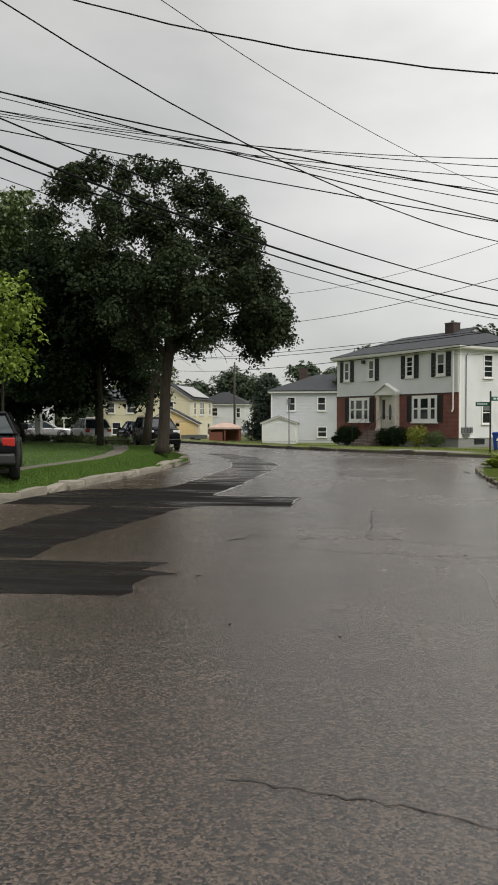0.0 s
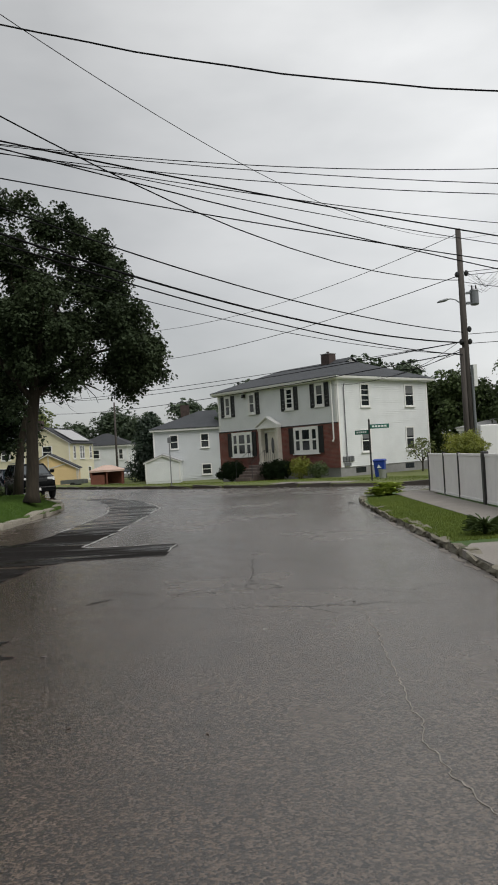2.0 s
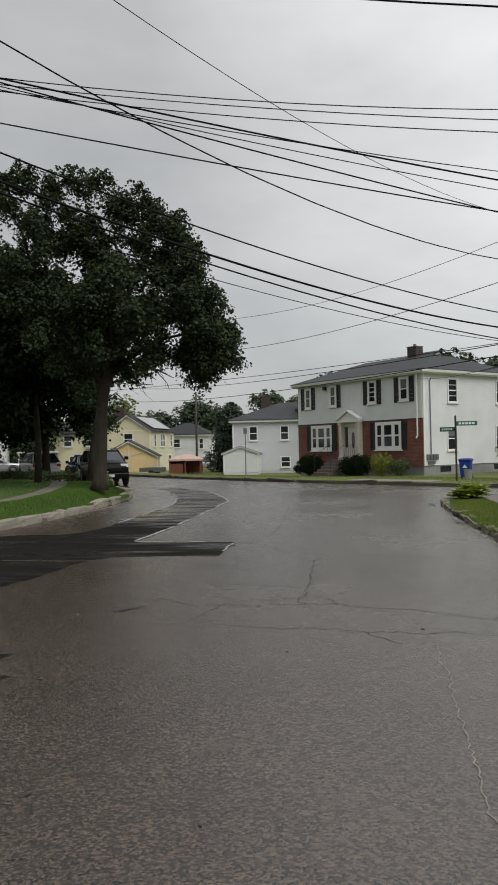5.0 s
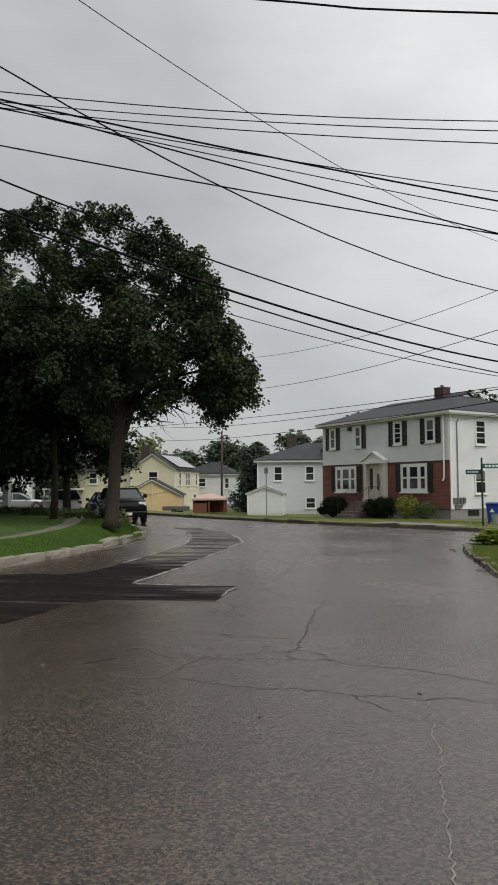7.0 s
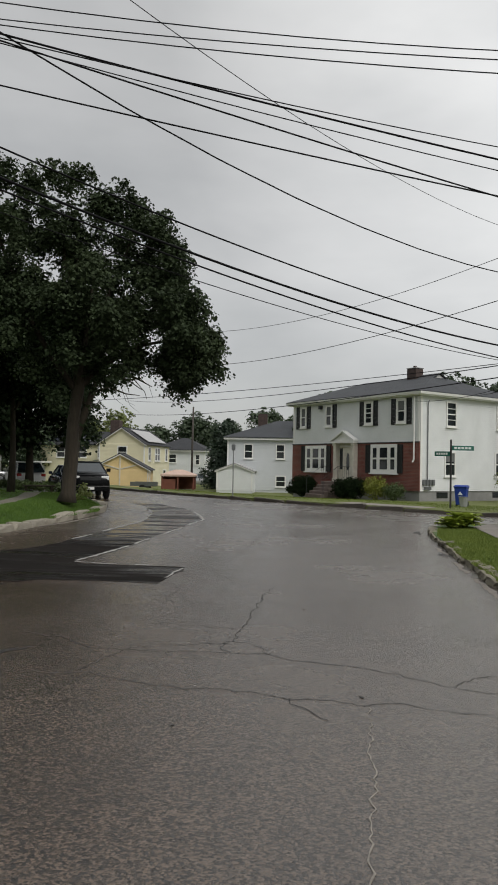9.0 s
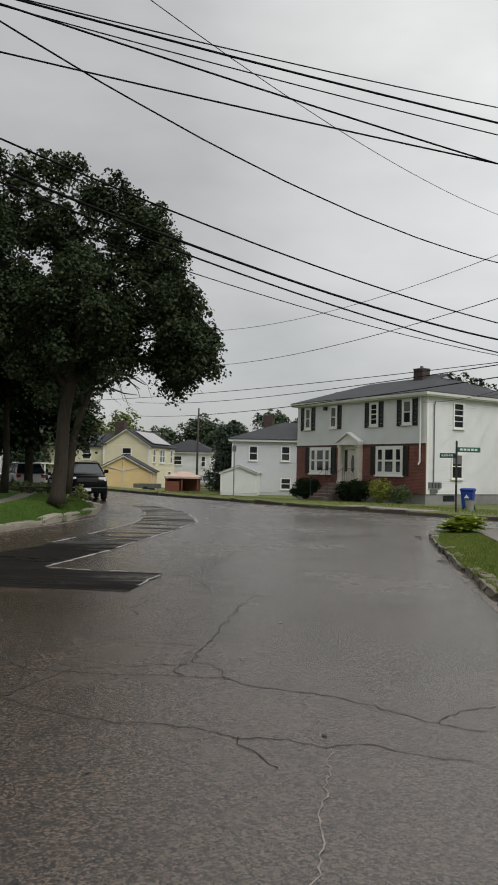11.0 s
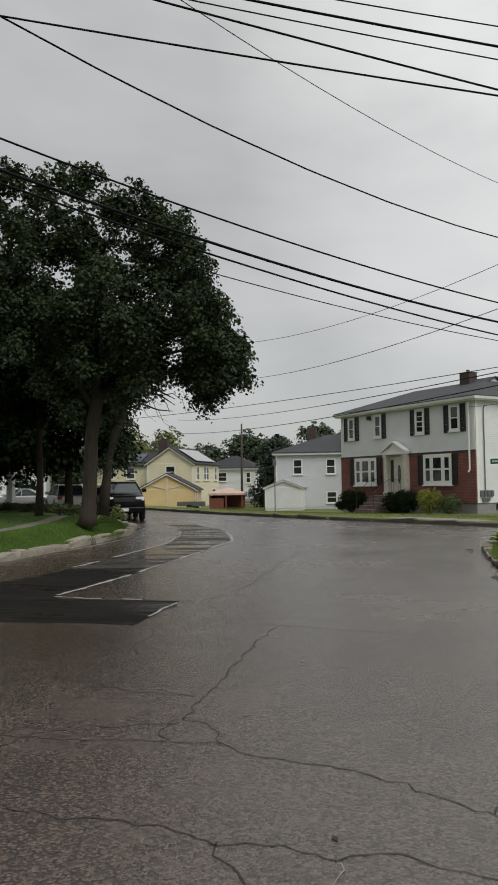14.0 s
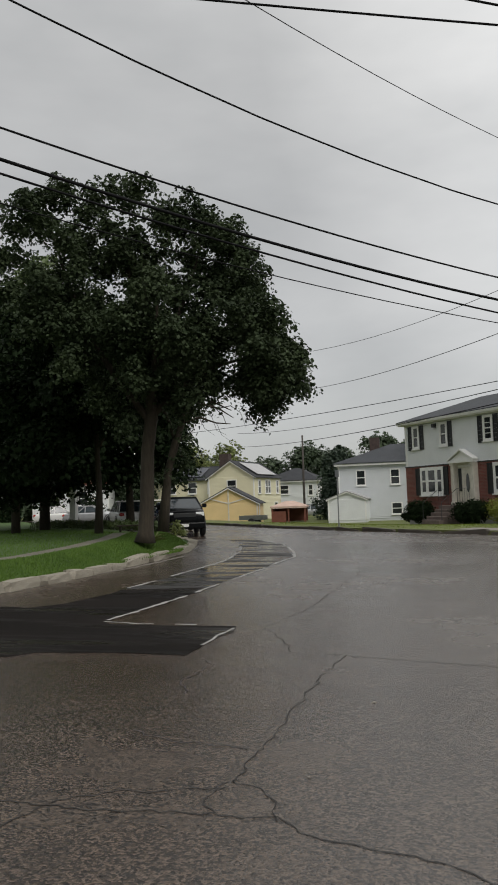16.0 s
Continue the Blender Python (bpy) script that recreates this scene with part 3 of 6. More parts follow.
for u0, u1, left, right in ((0.97, 1.72, 1, 1), (3.55, 4.28, 1, 1), (7.1, 7.78, 0, 1), (9.6, 10.26, 1, 1)):
    window(house, FRONT, u0 + 0.14, u1 - 0.14, 4.22, 5.32, (1, 4 if u0 == 3.55 else 2), 0.45 if u0 != 3.55 else 0.0, trim=0.14)
    if right:
        shutter(house, FRONT, u0 - 0.38, u0 - 0.04, 4.02, 5.46)
    if left:
        shutter(house, FRONT, u1 + 0.04, u1 + 0.38, 4.02, 5.46)
for u0, u1 in ((1.56, 3.66), (7.55, 9.62)):
    m_ = FRONT @ Matrix.Translation((0, 0.06, 0))
    w_ = wall_boxes("picture_window", [((u0, 0.0, 1.33), (u1, 0.05, 2.95))], TRIM, house, m_, "white three-part picture window")
    wall_boxes("sill", [((u0 - 0.06, 0.0, 1.26), (u1 + 0.06, 0.12, 1.33))], TRIM, w_, m_)
    for k, (a, b) in enumerate(((u0 + 0.2, u0 + 0.5), (u0 + 0.76, u1 - 0.76), (u1 - 0.5, u1 - 0.2))):
        for j in range(2):
            za, zb = (1.54, 2.1) if j == 0 else (2.2, 2.76)
            wall_boxes("pane", [((a, 0.05, za), (b, 0.055, zb))], GLASS, w_, m_)
    shutter(house, m_, u0 - 0.4, u0 - 0.02, 1.33, 2.93)
    shutter(house, m_, u1 + 0.02, u1 + 0.4, 1.33, 2.93)
# entrance
ent = FRONT @ Matrix.Translation((0, 0.06, 0))
entrance = wall_boxes("entrance", [((4.78, 0.0, 0.75), (6.6, 0.05, 3.1))], CREAM, house, ent, "weathered cream classical door surround")
for u in (4.78, 6.34):
    wall_boxes("pilaster", [((u, 0.05, 0.75), (u + 0.24, 0.34, 2.9)), ((u - 0.03, 0.05, 2.9), (u + 0.27, 0.38, 3.05)), ((u - 0.03, 0.05, 0.75), (u + 0.27, 0.38, 0.95))], CREAM, entrance, ent, bev=0.01)
wall_boxes("entablature", [((4.7, 0.05, 3.05), (6.68, 0.42, 3.18))], TRIM, entrance, ent)
bm = bmesh.new()
loft(bm, [[ent @ Vector((u, o, z)) for u, z in ((4.78, 3.18), (6.6, 3.18), (5.69, 3.68))] for o in (0.05, 0.34)])
part("pediment", bm, TRIM, entrance, "white triangular pediment")
for s_ in (-1, 1):
    bm = bmesh.new()
    loft(bm, [[ent @ Vector((5.69 + s_ * u, o, z)) for u, z in ((1.02, 3.16), (1.02, 3.25), (0.0, 3.8), (0.0, 3.71))] for o in (0.05, 0.46)])
    part("rake", bm, TRIM, entrance)
door = wall_boxes("door", [((5.05, 0.05, 0.8), (5.95, 0.1, 2.78))], CREAM, entrance, ent, "pale panelled front door with an oval light")
bm = bmesh.new()
loft(bm, [[ent @ Vector((5.5 + 0.13 * math.cos(a * math.pi / 8), o, 1.95 + 0.52 * math.sin(a * math.pi / 8))) for a in range(16)] for o in (0.1, 0.112)])
part("door_light", bm, GLASS, door)
wall_boxes("door_handle", [((5.1, 0.1, 1.75), (5.14, 0.16, 1.9))], METAL, door, ent)
wall_boxes("side_light", [((6.02, 0.05, 1.5), (6.26, 0.07, 2.75))], GLASS, entrance, ent)
wall_boxes("transom", [((5.05, 0.05, 2.82), (6.26, 0.075, 2.92))], TRIM, entrance, ent)
# stoop, with a straight flight of steps before it
for k in range(5):
    wall_boxes("step", [((5.0, 0.06, -0.2), (6.7, 1.25, 0.76))] if k == 4 else [((5.25, 1.25 + 0.3 * (3 - k), -0.25), (6.65, 1.55 + 0.3 * (3 - k), 0.04 + 0.18 * k))], STEP, house, FRONT, bev=0.015)
for u in (5.2, 6.7):
    rail = bmesh.new()
    posts = ((0.2, 0.76), (1.2, 0.76), (2.3, 0.04))
    for o, zz in posts:
        tube(rail, [FRONT @ Vector((u, o, zz - 0.04)), FRONT @ Vector((u, o, zz + 0.9))], 0.014, 5)
    tube(rail, [FRONT @ Vector((u, o, zz + 0.9)) for o, zz in posts], 0.015, 5)
    for i in range(1, 6):
        o = 0.2 + i / 6
        tube(rail, [FRONT @ Vector((u, o, 0.76)), FRONT @ Vector((u, o, 1.66))], 0.009, 4)
    part("railing", rail, SHUTTER, house, "thin black iron railing")
# side windows
for u0, u1, z0, z1, p_ in ((2.1, 2.78, 4.02, 5.26, (1, 4)), (6.4, 7.18, 4.02, 5.26, (1, 2)), (1.98, 2.72, 1.3, 2.5, (1, 2)), (6.3, 7.02, 1.28, 2.58, (1, 2))):
    window(house, SIDE, u0, u1, z0, z1, p_, 0.4 if p_ == (1, 2) else 0.0)
for u in (1.35, 6.1):
    wall_boxes("basement_window", [((u, -0.03, 0.02), (u + 0.9, -0.01, 0.34))], GLASS, house, SIDE)
bm = bmesh.new()
tube(bm, [SIDE @ Vector((0.52, 0.08, 1.0)), SIDE @ Vector((0.52, 0.08, 5.1)), SIDE @ Vector((0.52, 0.16, 5.3))], 0.028, 6)
part("service_mast", bm, METAL, house, "grey electric service pipe")
for k in range(4):
    u = 0.16 + 0.24 * k
    wall_boxes("meter", [((u, 0.03, 0.72), (u + 0.2, 0.14, 1.04))], METAL, house, SIDE, "grey electric meter box", bev=0.02)
wall_boxes("meter", [((0.3, 0.03, 0.48), (0.8, 0.12, 0.66))], METAL, house, SIDE, "grey electric meter box")
bm = bmesh.new()
tube(bm, [FRONT @ Vector((0.32, 0.1, HZ3 + 0.1)), FRONT @ Vector((0.3, 0.14, 5.3)), FRONT @ Vector((0.3, 0.14, 2.1)), FRONT @ Vector((0.34, 0.2, 1.95))], 0.045, 6)
part("downspout", bm, TRIM, house, "white rain downspout")
wall_boxes("floodlight", [((8.05, 0.02, 5.2), (8.25, 0.22, 5.42))], SHUTTER, house, FRONT, "small black floodlight under the eaves")
# eaves and roof
wall_boxes("fascia", [((-0.3, -HW - 0.3, HZ3 - 0.02), (HL + 0.3, 0.3, HZ3 + 0.13))], TRIM, house, FRONT, "white boxed eaves")
bm = bmesh.new()
loft(bm, [[FRONT @ Vector((u, 0.3 + o, HZ3 + z)) for o, z in ((0.0, 0.04), (0.08, 0.04), (0.11, 0.17), (0.0, 0.17))] for u in (-0.4, HL + 0.34)])
part("gutter", bm, TRIM, house, "white aluminium gutter")
bm = bmesh.new()
loft(bm, [[SIDE @ Vector((u, 0.3 + o, HZ3 + z)) for o, z in ((0.0, 0.04), (0.08, 0.04), (0.11, 0.17), (0.0, 0.17))] for u in (-0.3, HW + 0.34)])
part("gutter", bm, TRIM, house, "white aluminium gutter")
hip_roof(house, -HL, 0, 0, HW, HZ3 + 0.16, 7.25, -9.1, -3.0, 0.38, ROOF, "dark grey shingle hip roof")
bm = bmesh.new()
gy = HW / 2
loft(bm, [[(-2.8 + o, gy + s_ * 1.05, 6.76) if k < 2 else (-2.8 + o, gy, 7.28) for k, s_ in ((0, -1), (1, 1), (2, 0))] for o in (-0.9, 0.22)])
part("roof_gablet", bm, TRIM, house, "small white gablet at the end of the ridge")
for s_ in (-1, 1):
    bm = bmesh.new()
    loft(bm, [[(-2.8 + o, gy + s_ * w_, z) for w_, z in ((1.25, 6.68), (1.25, 6.74), (0.0, 7.36), (0.0, 7.3))] for o in (-1.2, 0.34)])
    part("roof_gablet_slope", bm, ROOF, house)
ch = boxpart("chimney", (-4.6, 3.75, 6.4), (-3.85, 4.4, 7.72), CHIMNEY, house, "brown brick chimney", 0.02)
boxpart("chimney_cap", (-4.63, 3.72, 7.72), (-3.82, 4.43, 7.78), FOUND, ch, "", 0.02)
boxpart("flue", (-4.3, 4.0, 7.78), (-4.16, 4.14, 7.92), CHIMNEY, ch)


def plain_house(name, m, label, w, d, eave, top, body, roofmat, wins, gable=False, base=-0.2, chimney=None, over=0.3, side_wins=(), corner=True):
    """A far house: walls from x 0 to w, y 0 to d, the front facing -y."""
    h = thing(name, m, label, "house")
    fr = Matrix(((1, 0, 0, 0), (0, -1, 0, 0), (0, 0, 1, 0), (0, 0, 0, 1)))
    sd = Matrix(((0, 1, 0, w), (1, 0, 0, 0), (0, 0, 1, 0), (0, 0, 0, 1)))
    boxpart("wall", (0, 0, base), (w, d, eave), body, h)
    lap_siding("clapboard", h, fr, 0, w, base + 0.3, eave, body, 0.13)
    lap_siding("clapboard", h, sd, 0, d, base + 0.3, eave, body, 0.13)
    for u0, u1, z0, z1 in wins:
        window(h, fr, u0, u1, z0, z1, (1, 2), 0.0)
    for u0, u1, z0, z1 in side_wins:
        window(h, sd, u0, u1, z0, z1, (1, 2), 0.0)
    if gable:
        bm = bmesh.new()
        loft(bm, [[(0, y, eave), (w, y, eave), (w / 2, y, top)] for y in (0.0, d)])
        part("gable", bm, body, h)
        for s_ in (0, 1):
            bm = bmesh.new()
            xa = -over if s_ == 0 else w + over
            za = eave - (top - eave) * over / (w / 2)
            loft(bm, [[(xa, y, za), (xa, y, za + 0.07), (w / 2, y, top + 0.09), (w / 2, y, top + 0.02)] for y in (-over, d + over)])
            part("roof", bm, roofmat, h)
            bm = bmesh.new()
            loft(bm, [[(xa, y, za - 0.09), (xa, y, za), (w / 2, y, top + 0.02), (w / 2, y, top - 0.08)] for y in (-over + 0.02, -over + 0.08)])
            part("rake_board", bm, TRIM, h)
    else:
        boxpart("fascia", (-over, -over, eave - 0.02), (w + over, d + over, eave + 0.14), TRIM, h)
        run = d / 2
        hip_roof(h, 0, w, 0, d, eave + 0.14, top, min(run, w * 0.45), max(w - run, w * 0.55), over + 0.06, roofmat)
    if corner:
        for x in (-0.02, w - 0.1):
            boxpart("corner_board", (x, -0.045, base + 0.3), (x + 0.12, 0.02, eave), TRIM, h)
    if chimney:
        boxpart("chimney", (chimney[0], chimney[1], eave), (chimney[0] + 0.8, chimney[1] + 0.7, chimney[2]), CHIMNEY, h, "brown brick chimney")
    return h


# white house beyond, with its low garage
plain_house("house", pose(-8.55, 64.2, 0, 0, 0, 2), "white clapboard house with a grey hip roof", 11.0, 8.0, 3.85, 5.7, SIDING_GREY, ROOF,
            ((1.5, 2.1, 2.3, 3.4), (4.2, 4.8, 2.3, 3.4), (4.2, 4.9, -0.05, 0.75)), chimney=(2.3, 3.6, 6.3), base=-0.7)
plain_house("garage", pose(-8.95, 61.2, 0, 0, 0, 2), "low white gabled garage beside the white house", 2.9, 3.2, 1.2, 1.75, SIDING, ROOFPALE, (), gable=True, over=0.15, base=-0.7)
# yellow house with solar panels, its wing and its ochre garage
yh = plain_house("house", pose(-22.5, 72.3, 0, 0, 0, -5), "pale yellow gabled house with solar panels on dark roofs", 4.7, 7.6, 3.6, 5.1, YELLOW, ROOF_DARK,
                 ((2.0, 2.85, 2.2, 3.25),), gable=True, base=-0.8, over=0.25, side_wins=((1.0, 1.6, 2.0, 3.2), (3.0, 3.6, 2.0, 3.2), (3.75, 4.35, 2.0, 3.2), (6.2, 6.8, 2.0, 3.2), (5.6, 6.4, -0.2, 1.0)))
boxpart("wing", (-9.5, 1.6, -0.8), (0.0, 7.6, 3.5), YELLOW, yh, "pale yellow side wing")
FARF = Matrix(((1, 0, 0, 0), (0, -1, 0, 1.6), (0, 0, 1, 0), (0, 0, 0, 1)))
lap_siding("clapboard", yh, FARF, -9.5, 0.0, -0.5, 3.5, YELLOW, 0.2)
for u in (-8.2, -5.2, -2.9, -0.75):
    window(yh, FARF, u, u + (0.8 if u < -1 else 0.35), 2.2, 3.2)
for u in (-7.5, -4.6):
    window(yh, FARF, u, u + 0.9, -0.1, 1.1)
for s_ in (0, 1):
    bm = bmesh.new()
    ya, yb = (1.3, 4.6) if s_ == 0 else (7.9, 4.6)
    loft(bm, [[(x, ya, 3.38), (x, ya, 3.52), (x, yb, 4.92), (x, yb, 4.78)] for x in (-9.8, 2.3)])
    part("wing_roof", bm, ROOF_DARK, yh)
for x in (-6.6, -4.9, -3.2):
    bm = bmesh.new()
    loft(bm, [[(x_, 1.75, 3.78), (x_, 1.75, 3.82), (x_, 3.9, 4.75), (x_, 3.9, 4.71)] for x_ in (x, x + 1.62)])
    part("solar_panel", bm, SOLAR, yh, "dark glossy solar panel")
# Sheen of the panels on this slope, laid on as a pale slab.
bm = bmesh.new()
loft(bm, [[(2.9, y, 4.95), (2.9, y, 5.0), (4.75, y, 3.84), (4.75, y, 3.79)] for y in (0.9, 6.2)])
part("panel_sheen", bm, ROOFPALE, yh, "pale slab painting the sheen of panels on the slope")
boxpart("chimney", (-0.6, 4.1, 4.0), (0.4, 5.0, 6.1), CHIMNEY, yh, "brown brick chimney", 0.02)
boxpart("porch_roof", (-9.4, -0.6, 1.55), (-5.8, 1.6, 1.7), TRIM, yh, "white flat porch roof")
for x in (-9.3, -6.0):
    boxpart("porch_post", (x, -0.5, -0.7), (x + 0.12, -0.38, 1.55), TRIM, yh)
og = plain_house("garage", pose(-19.75, 62.0, 0, 0, 0, 11), "ochre garage with a low gable roof", 4.8, 6.0, 1.15, 2.4, OCHRE, ROOF_DARK, (), gable=True, base=-0.75, over=0.22, corner=False)
for x in (0.0, 2.35, 4.7):
    boxpart("batten", (x, -0.06, -0.6), (x + 0.1, 0.0, 1.2 if x != 2.35 else 2.25), CREAM, og)
for s_ in (-1, 1):
    bm = bmesh.new()
    loft(bm, [[(2.4 + s_ * u, y, z) for u, z in ((0.05, 1.1), (0.05, 1.2), (1.6, 1.62), (1.6, 1.52))] for y in (-0.06, 0.0)])
    part("brace", bm, CREAM, og)
boxpart("side_door", (4.8, 1.0, -0.6), (4.84, 1.8, 1.0), TRIM, og)
plain_house("house", pose(-21.0, 87.5, 0, 0, 0, 0), "white two-storey house with a dark hip roof", 6.2, 7, 3.2, 4.9, SIDING, ROOF_DARK,
            ((1.9, 2.8, 1.9, 2.8), (5.2, 5.6, 1.7, 2.8)), base=-0.8)
plain_house("house", pose(-37.5, 65.5, 0, 0, 0, 22), "white house with a brownish roof behind the trees", 7.0, 7, 3.1, 4.6, SIDING, REDWOOD,
            ((1.2, 2.1, 1.4, 2.6), (4.2, 5.0, 1.4, 2.6)), base=-0.8)
plain_house("garage", pose(13.3, 46.4, 0, 0, 0, -20), "low pale grey garage beside the corner house", 4.5, 5, 2.2, 2.9, SIDING_GREY, ROOFPALE, (), base=-0.1, over=0.15)

# red-roofed garden canopy
gz = thing("garden_canopy", pose(-13.0, 65.6, -0.55, 0, 0, 8), "garden canopy with a faded red cloth roof", "canopy")
bm = bmesh.new()
loft(bm, [[(-1.5, -1.5, 1.15), (1.5, -1.5, 1.15), (1.5, 1.5, 1.15), (-1.5, 1.5, 1.15)], [(-1.5, -1.5, 1.3), (1.5, -1.5, 1.3), (1.5, 1.5, 1.3), (-1.5, 1.5, 1.3)], [(-0.35, -0.35, 1.72), (0.35, -0.35, 1.72), (0.35, 0.35, 1.72), (-0.35, 0.35, 1.72)]])
part("canopy_roof", bm, REDROOF, gz)
for x, y in ((-1.35, -1.35), (1.35, -1.35), (1.35, 1.35), (-1.35, 1.35), (0, -1.35)):
    boxpart("post", (x - 0.06, y - 0.06, 0), (x + 0.06, y + 0.06, 1.15), REDWOOD, gz)
boxpart("back_screen", (-1.3, 1.3, 0), (1.3, 1.36, 1.1), REDWOOD, gz, "dark red-brown screen")
boxpart("side_screen", (-1.36, -1.3, 0), (-1.3, 1.3, 1.1), REDWOOD, gz, "dark red-brown screen")
boxpart("low_wall", (-1.3, -1.36, 0), (-0.2, -1.3, 0.9), REDWOOD, gz, "dark red-brown screen")


# ---- road surface: patches, lines, cracks ----
def flat(name, poly, z, material, label, cat, jag=0.0, seed=0, kind="structure"):
    rng = random.Random(seed)
    pts = fine_line(poly + [poly[0]], 0.35)[:-1] if jag else poly
    bm = bmesh.new()
    prism(bm, [(x + rng.uniform(-jag, jag), y + rng.uniform(-jag, jag)) for x, y in pts], 0.0005, z)
    return tagged(part(name, bm, material), label=label, category=cat, kind=kind)


def ribbon(name, pts, width, z, material, label, cat, wander=0.0, seed=0, kind="structure", worn=0.0):
    rng = random.Random(seed)
    line = fine_line(pts, (0.045 if name == "crack" else 0.12) if wander else 0.5)
    bm = bmesh.new()
    prev, o = None, 0.0
    for i, (x, y) in enumerate(line):
        a, b = line[max(i - 1, 0)], line[min(i + 1, len(line) - 1)]
        d = Vector((b[0] - a[0], b[1] - a[1])).normalized()
        n = Vector((-d.y, d.x))
        o = 0.6 * o + rng.uniform(-wander, wander)
        w = width * rng.uniform(0.5, 1.3) / 2 if wander else width / 2
        v = [bm.verts.new((x + n.x * (o + s_ * w), y + n.y * (o + s_ * w), z)) for s_ in (-1, 1)]
        if prev and not (worn and noise.noise(Vector((x * 1.3, y * 1.3, seed))) > worn):
            bm.faces.new((prev[0], v[0], v[1], prev[1]))
        prev = v
    return tagged(part(name, bm, material), label=label, category=cat, kind=kind)


flat("road_patch", [(-6.9, 10.95), (-5.1, 10.95), (-3.6, 10.86), (-3.2, 10.95), (-3.05, 11.1), (-2.9, 11.22), (-2.1, 11.2), (-1.42, 11.15), (-1.37, 11.8), (-1.34, 12.86), (-2.2, 12.82), (-3.0, 12.82), (-3.22, 13.0), (-3.15, 13.6), (-3.06, 14.7), (-3.05, 15.5), (-3.02, 16.4), (-4.45, 16.1), (-4.5, 15.3), (-4.65, 14.5), (-4.9, 14.0), (-5.4, 14.2), (-6.15, 13.9), (-6.9, 13.2)],
     0.004, PATCH, "dark wet trench patch in the asphalt", "patch", 0.06, 3)
flat("road_patch", [(-2.21, 5.87), (-2.42, 5.41), (-1.97, 5.28), (-2.17, 5.16), (-2.29, 4.75), (-2.18, 4.47), (-2.23, 4.33), (-2.79, 4.28), (-3.38, 4.25), (-6.9, 4.25), (-6.9, 5.78), (-4.0, 5.72)], 0.004, PATCH, "dark square patch in the asphalt", "patch", 0.03, 5)
flat("road_patch", [(-3.87, 5.88), (-3.89, 6.84), (-3.68, 8.24), (-3.48, 9.66), (-3.3, 10.75), (-3.6, 10.72), (-5.0, 10.8), (-5.17, 9.18), (-5.24, 7.83), (-6.9, 7.23), (-6.9, 5.85)], 0.0035, PATCH, "dark wet trench patch in the asphalt", "patch", 0.05, 6)
flat("road_patch", [(-4.45, 16.16), (-3.02, 16.46), (-3.0, 17.2), (-2.96, 19.5), (-2.98, 21.0), (-2.96, 22.7), (-4.4, 21.7), (-4.4, 19.5), (-4.4, 17.5)], 0.004, SOAKED, "dark trench patch shining with rain", "patch", 0.03, 12)
flat("damp_strip", [(-4.42, 21.85), (-2.98, 22.85), (-3.55, 25.1), (-4.4, 27.6), (-6.4, 31.0), (-7.6, 31.2), (-6.2, 28.8), (-4.95, 24.6)], 0.004, SOAKED, "damp darker strip of asphalt", "patch", 0.05, 8)
# Short cross lines and the near corner line also paint in wet glints.
for pts in ([(-3.19, 13.1), (-3.1, 13.9), (-3.02, 15.2), (-2.98, 17.0), (-2.93, 19.5), (-2.94, 21.0), (-2.9, 22.7), (-3.5, 25.0), (-4.35, 27.5), (-5.6, 29.6)], [(-4.47, 16.4), (-4.42, 17.5), (-4.42, 19.5), (-4.4, 21.6), (-4.9, 24.5), (-6.1, 28.7)],
            [(-3.05, 19.0), (-4.0, 18.8)], [(-3.0, 20.9), (-4.3, 20.6)], [(-3.2, 23.4), (-4.5, 22.8)], [(-4.0, 25.8), (-5.3, 25.5)], [(-3.18, 13.0), (-2.6, 12.88), (-1.9, 12.87)], [(-3.15, 25.0), (-4.9, 24.2)], [(-4.5, 28.0), (-5.9, 27.6)], [(-1.36, 12.7), (-1.4, 12.2), (-1.42, 11.7)]):
    ribbon("road_marking", pts, 0.075 if len(pts) > 3 else 0.04, 0.0065, PAINT, "worn pale line along the trench patch", "road marking", 0.018, len(pts), worn=0.22)
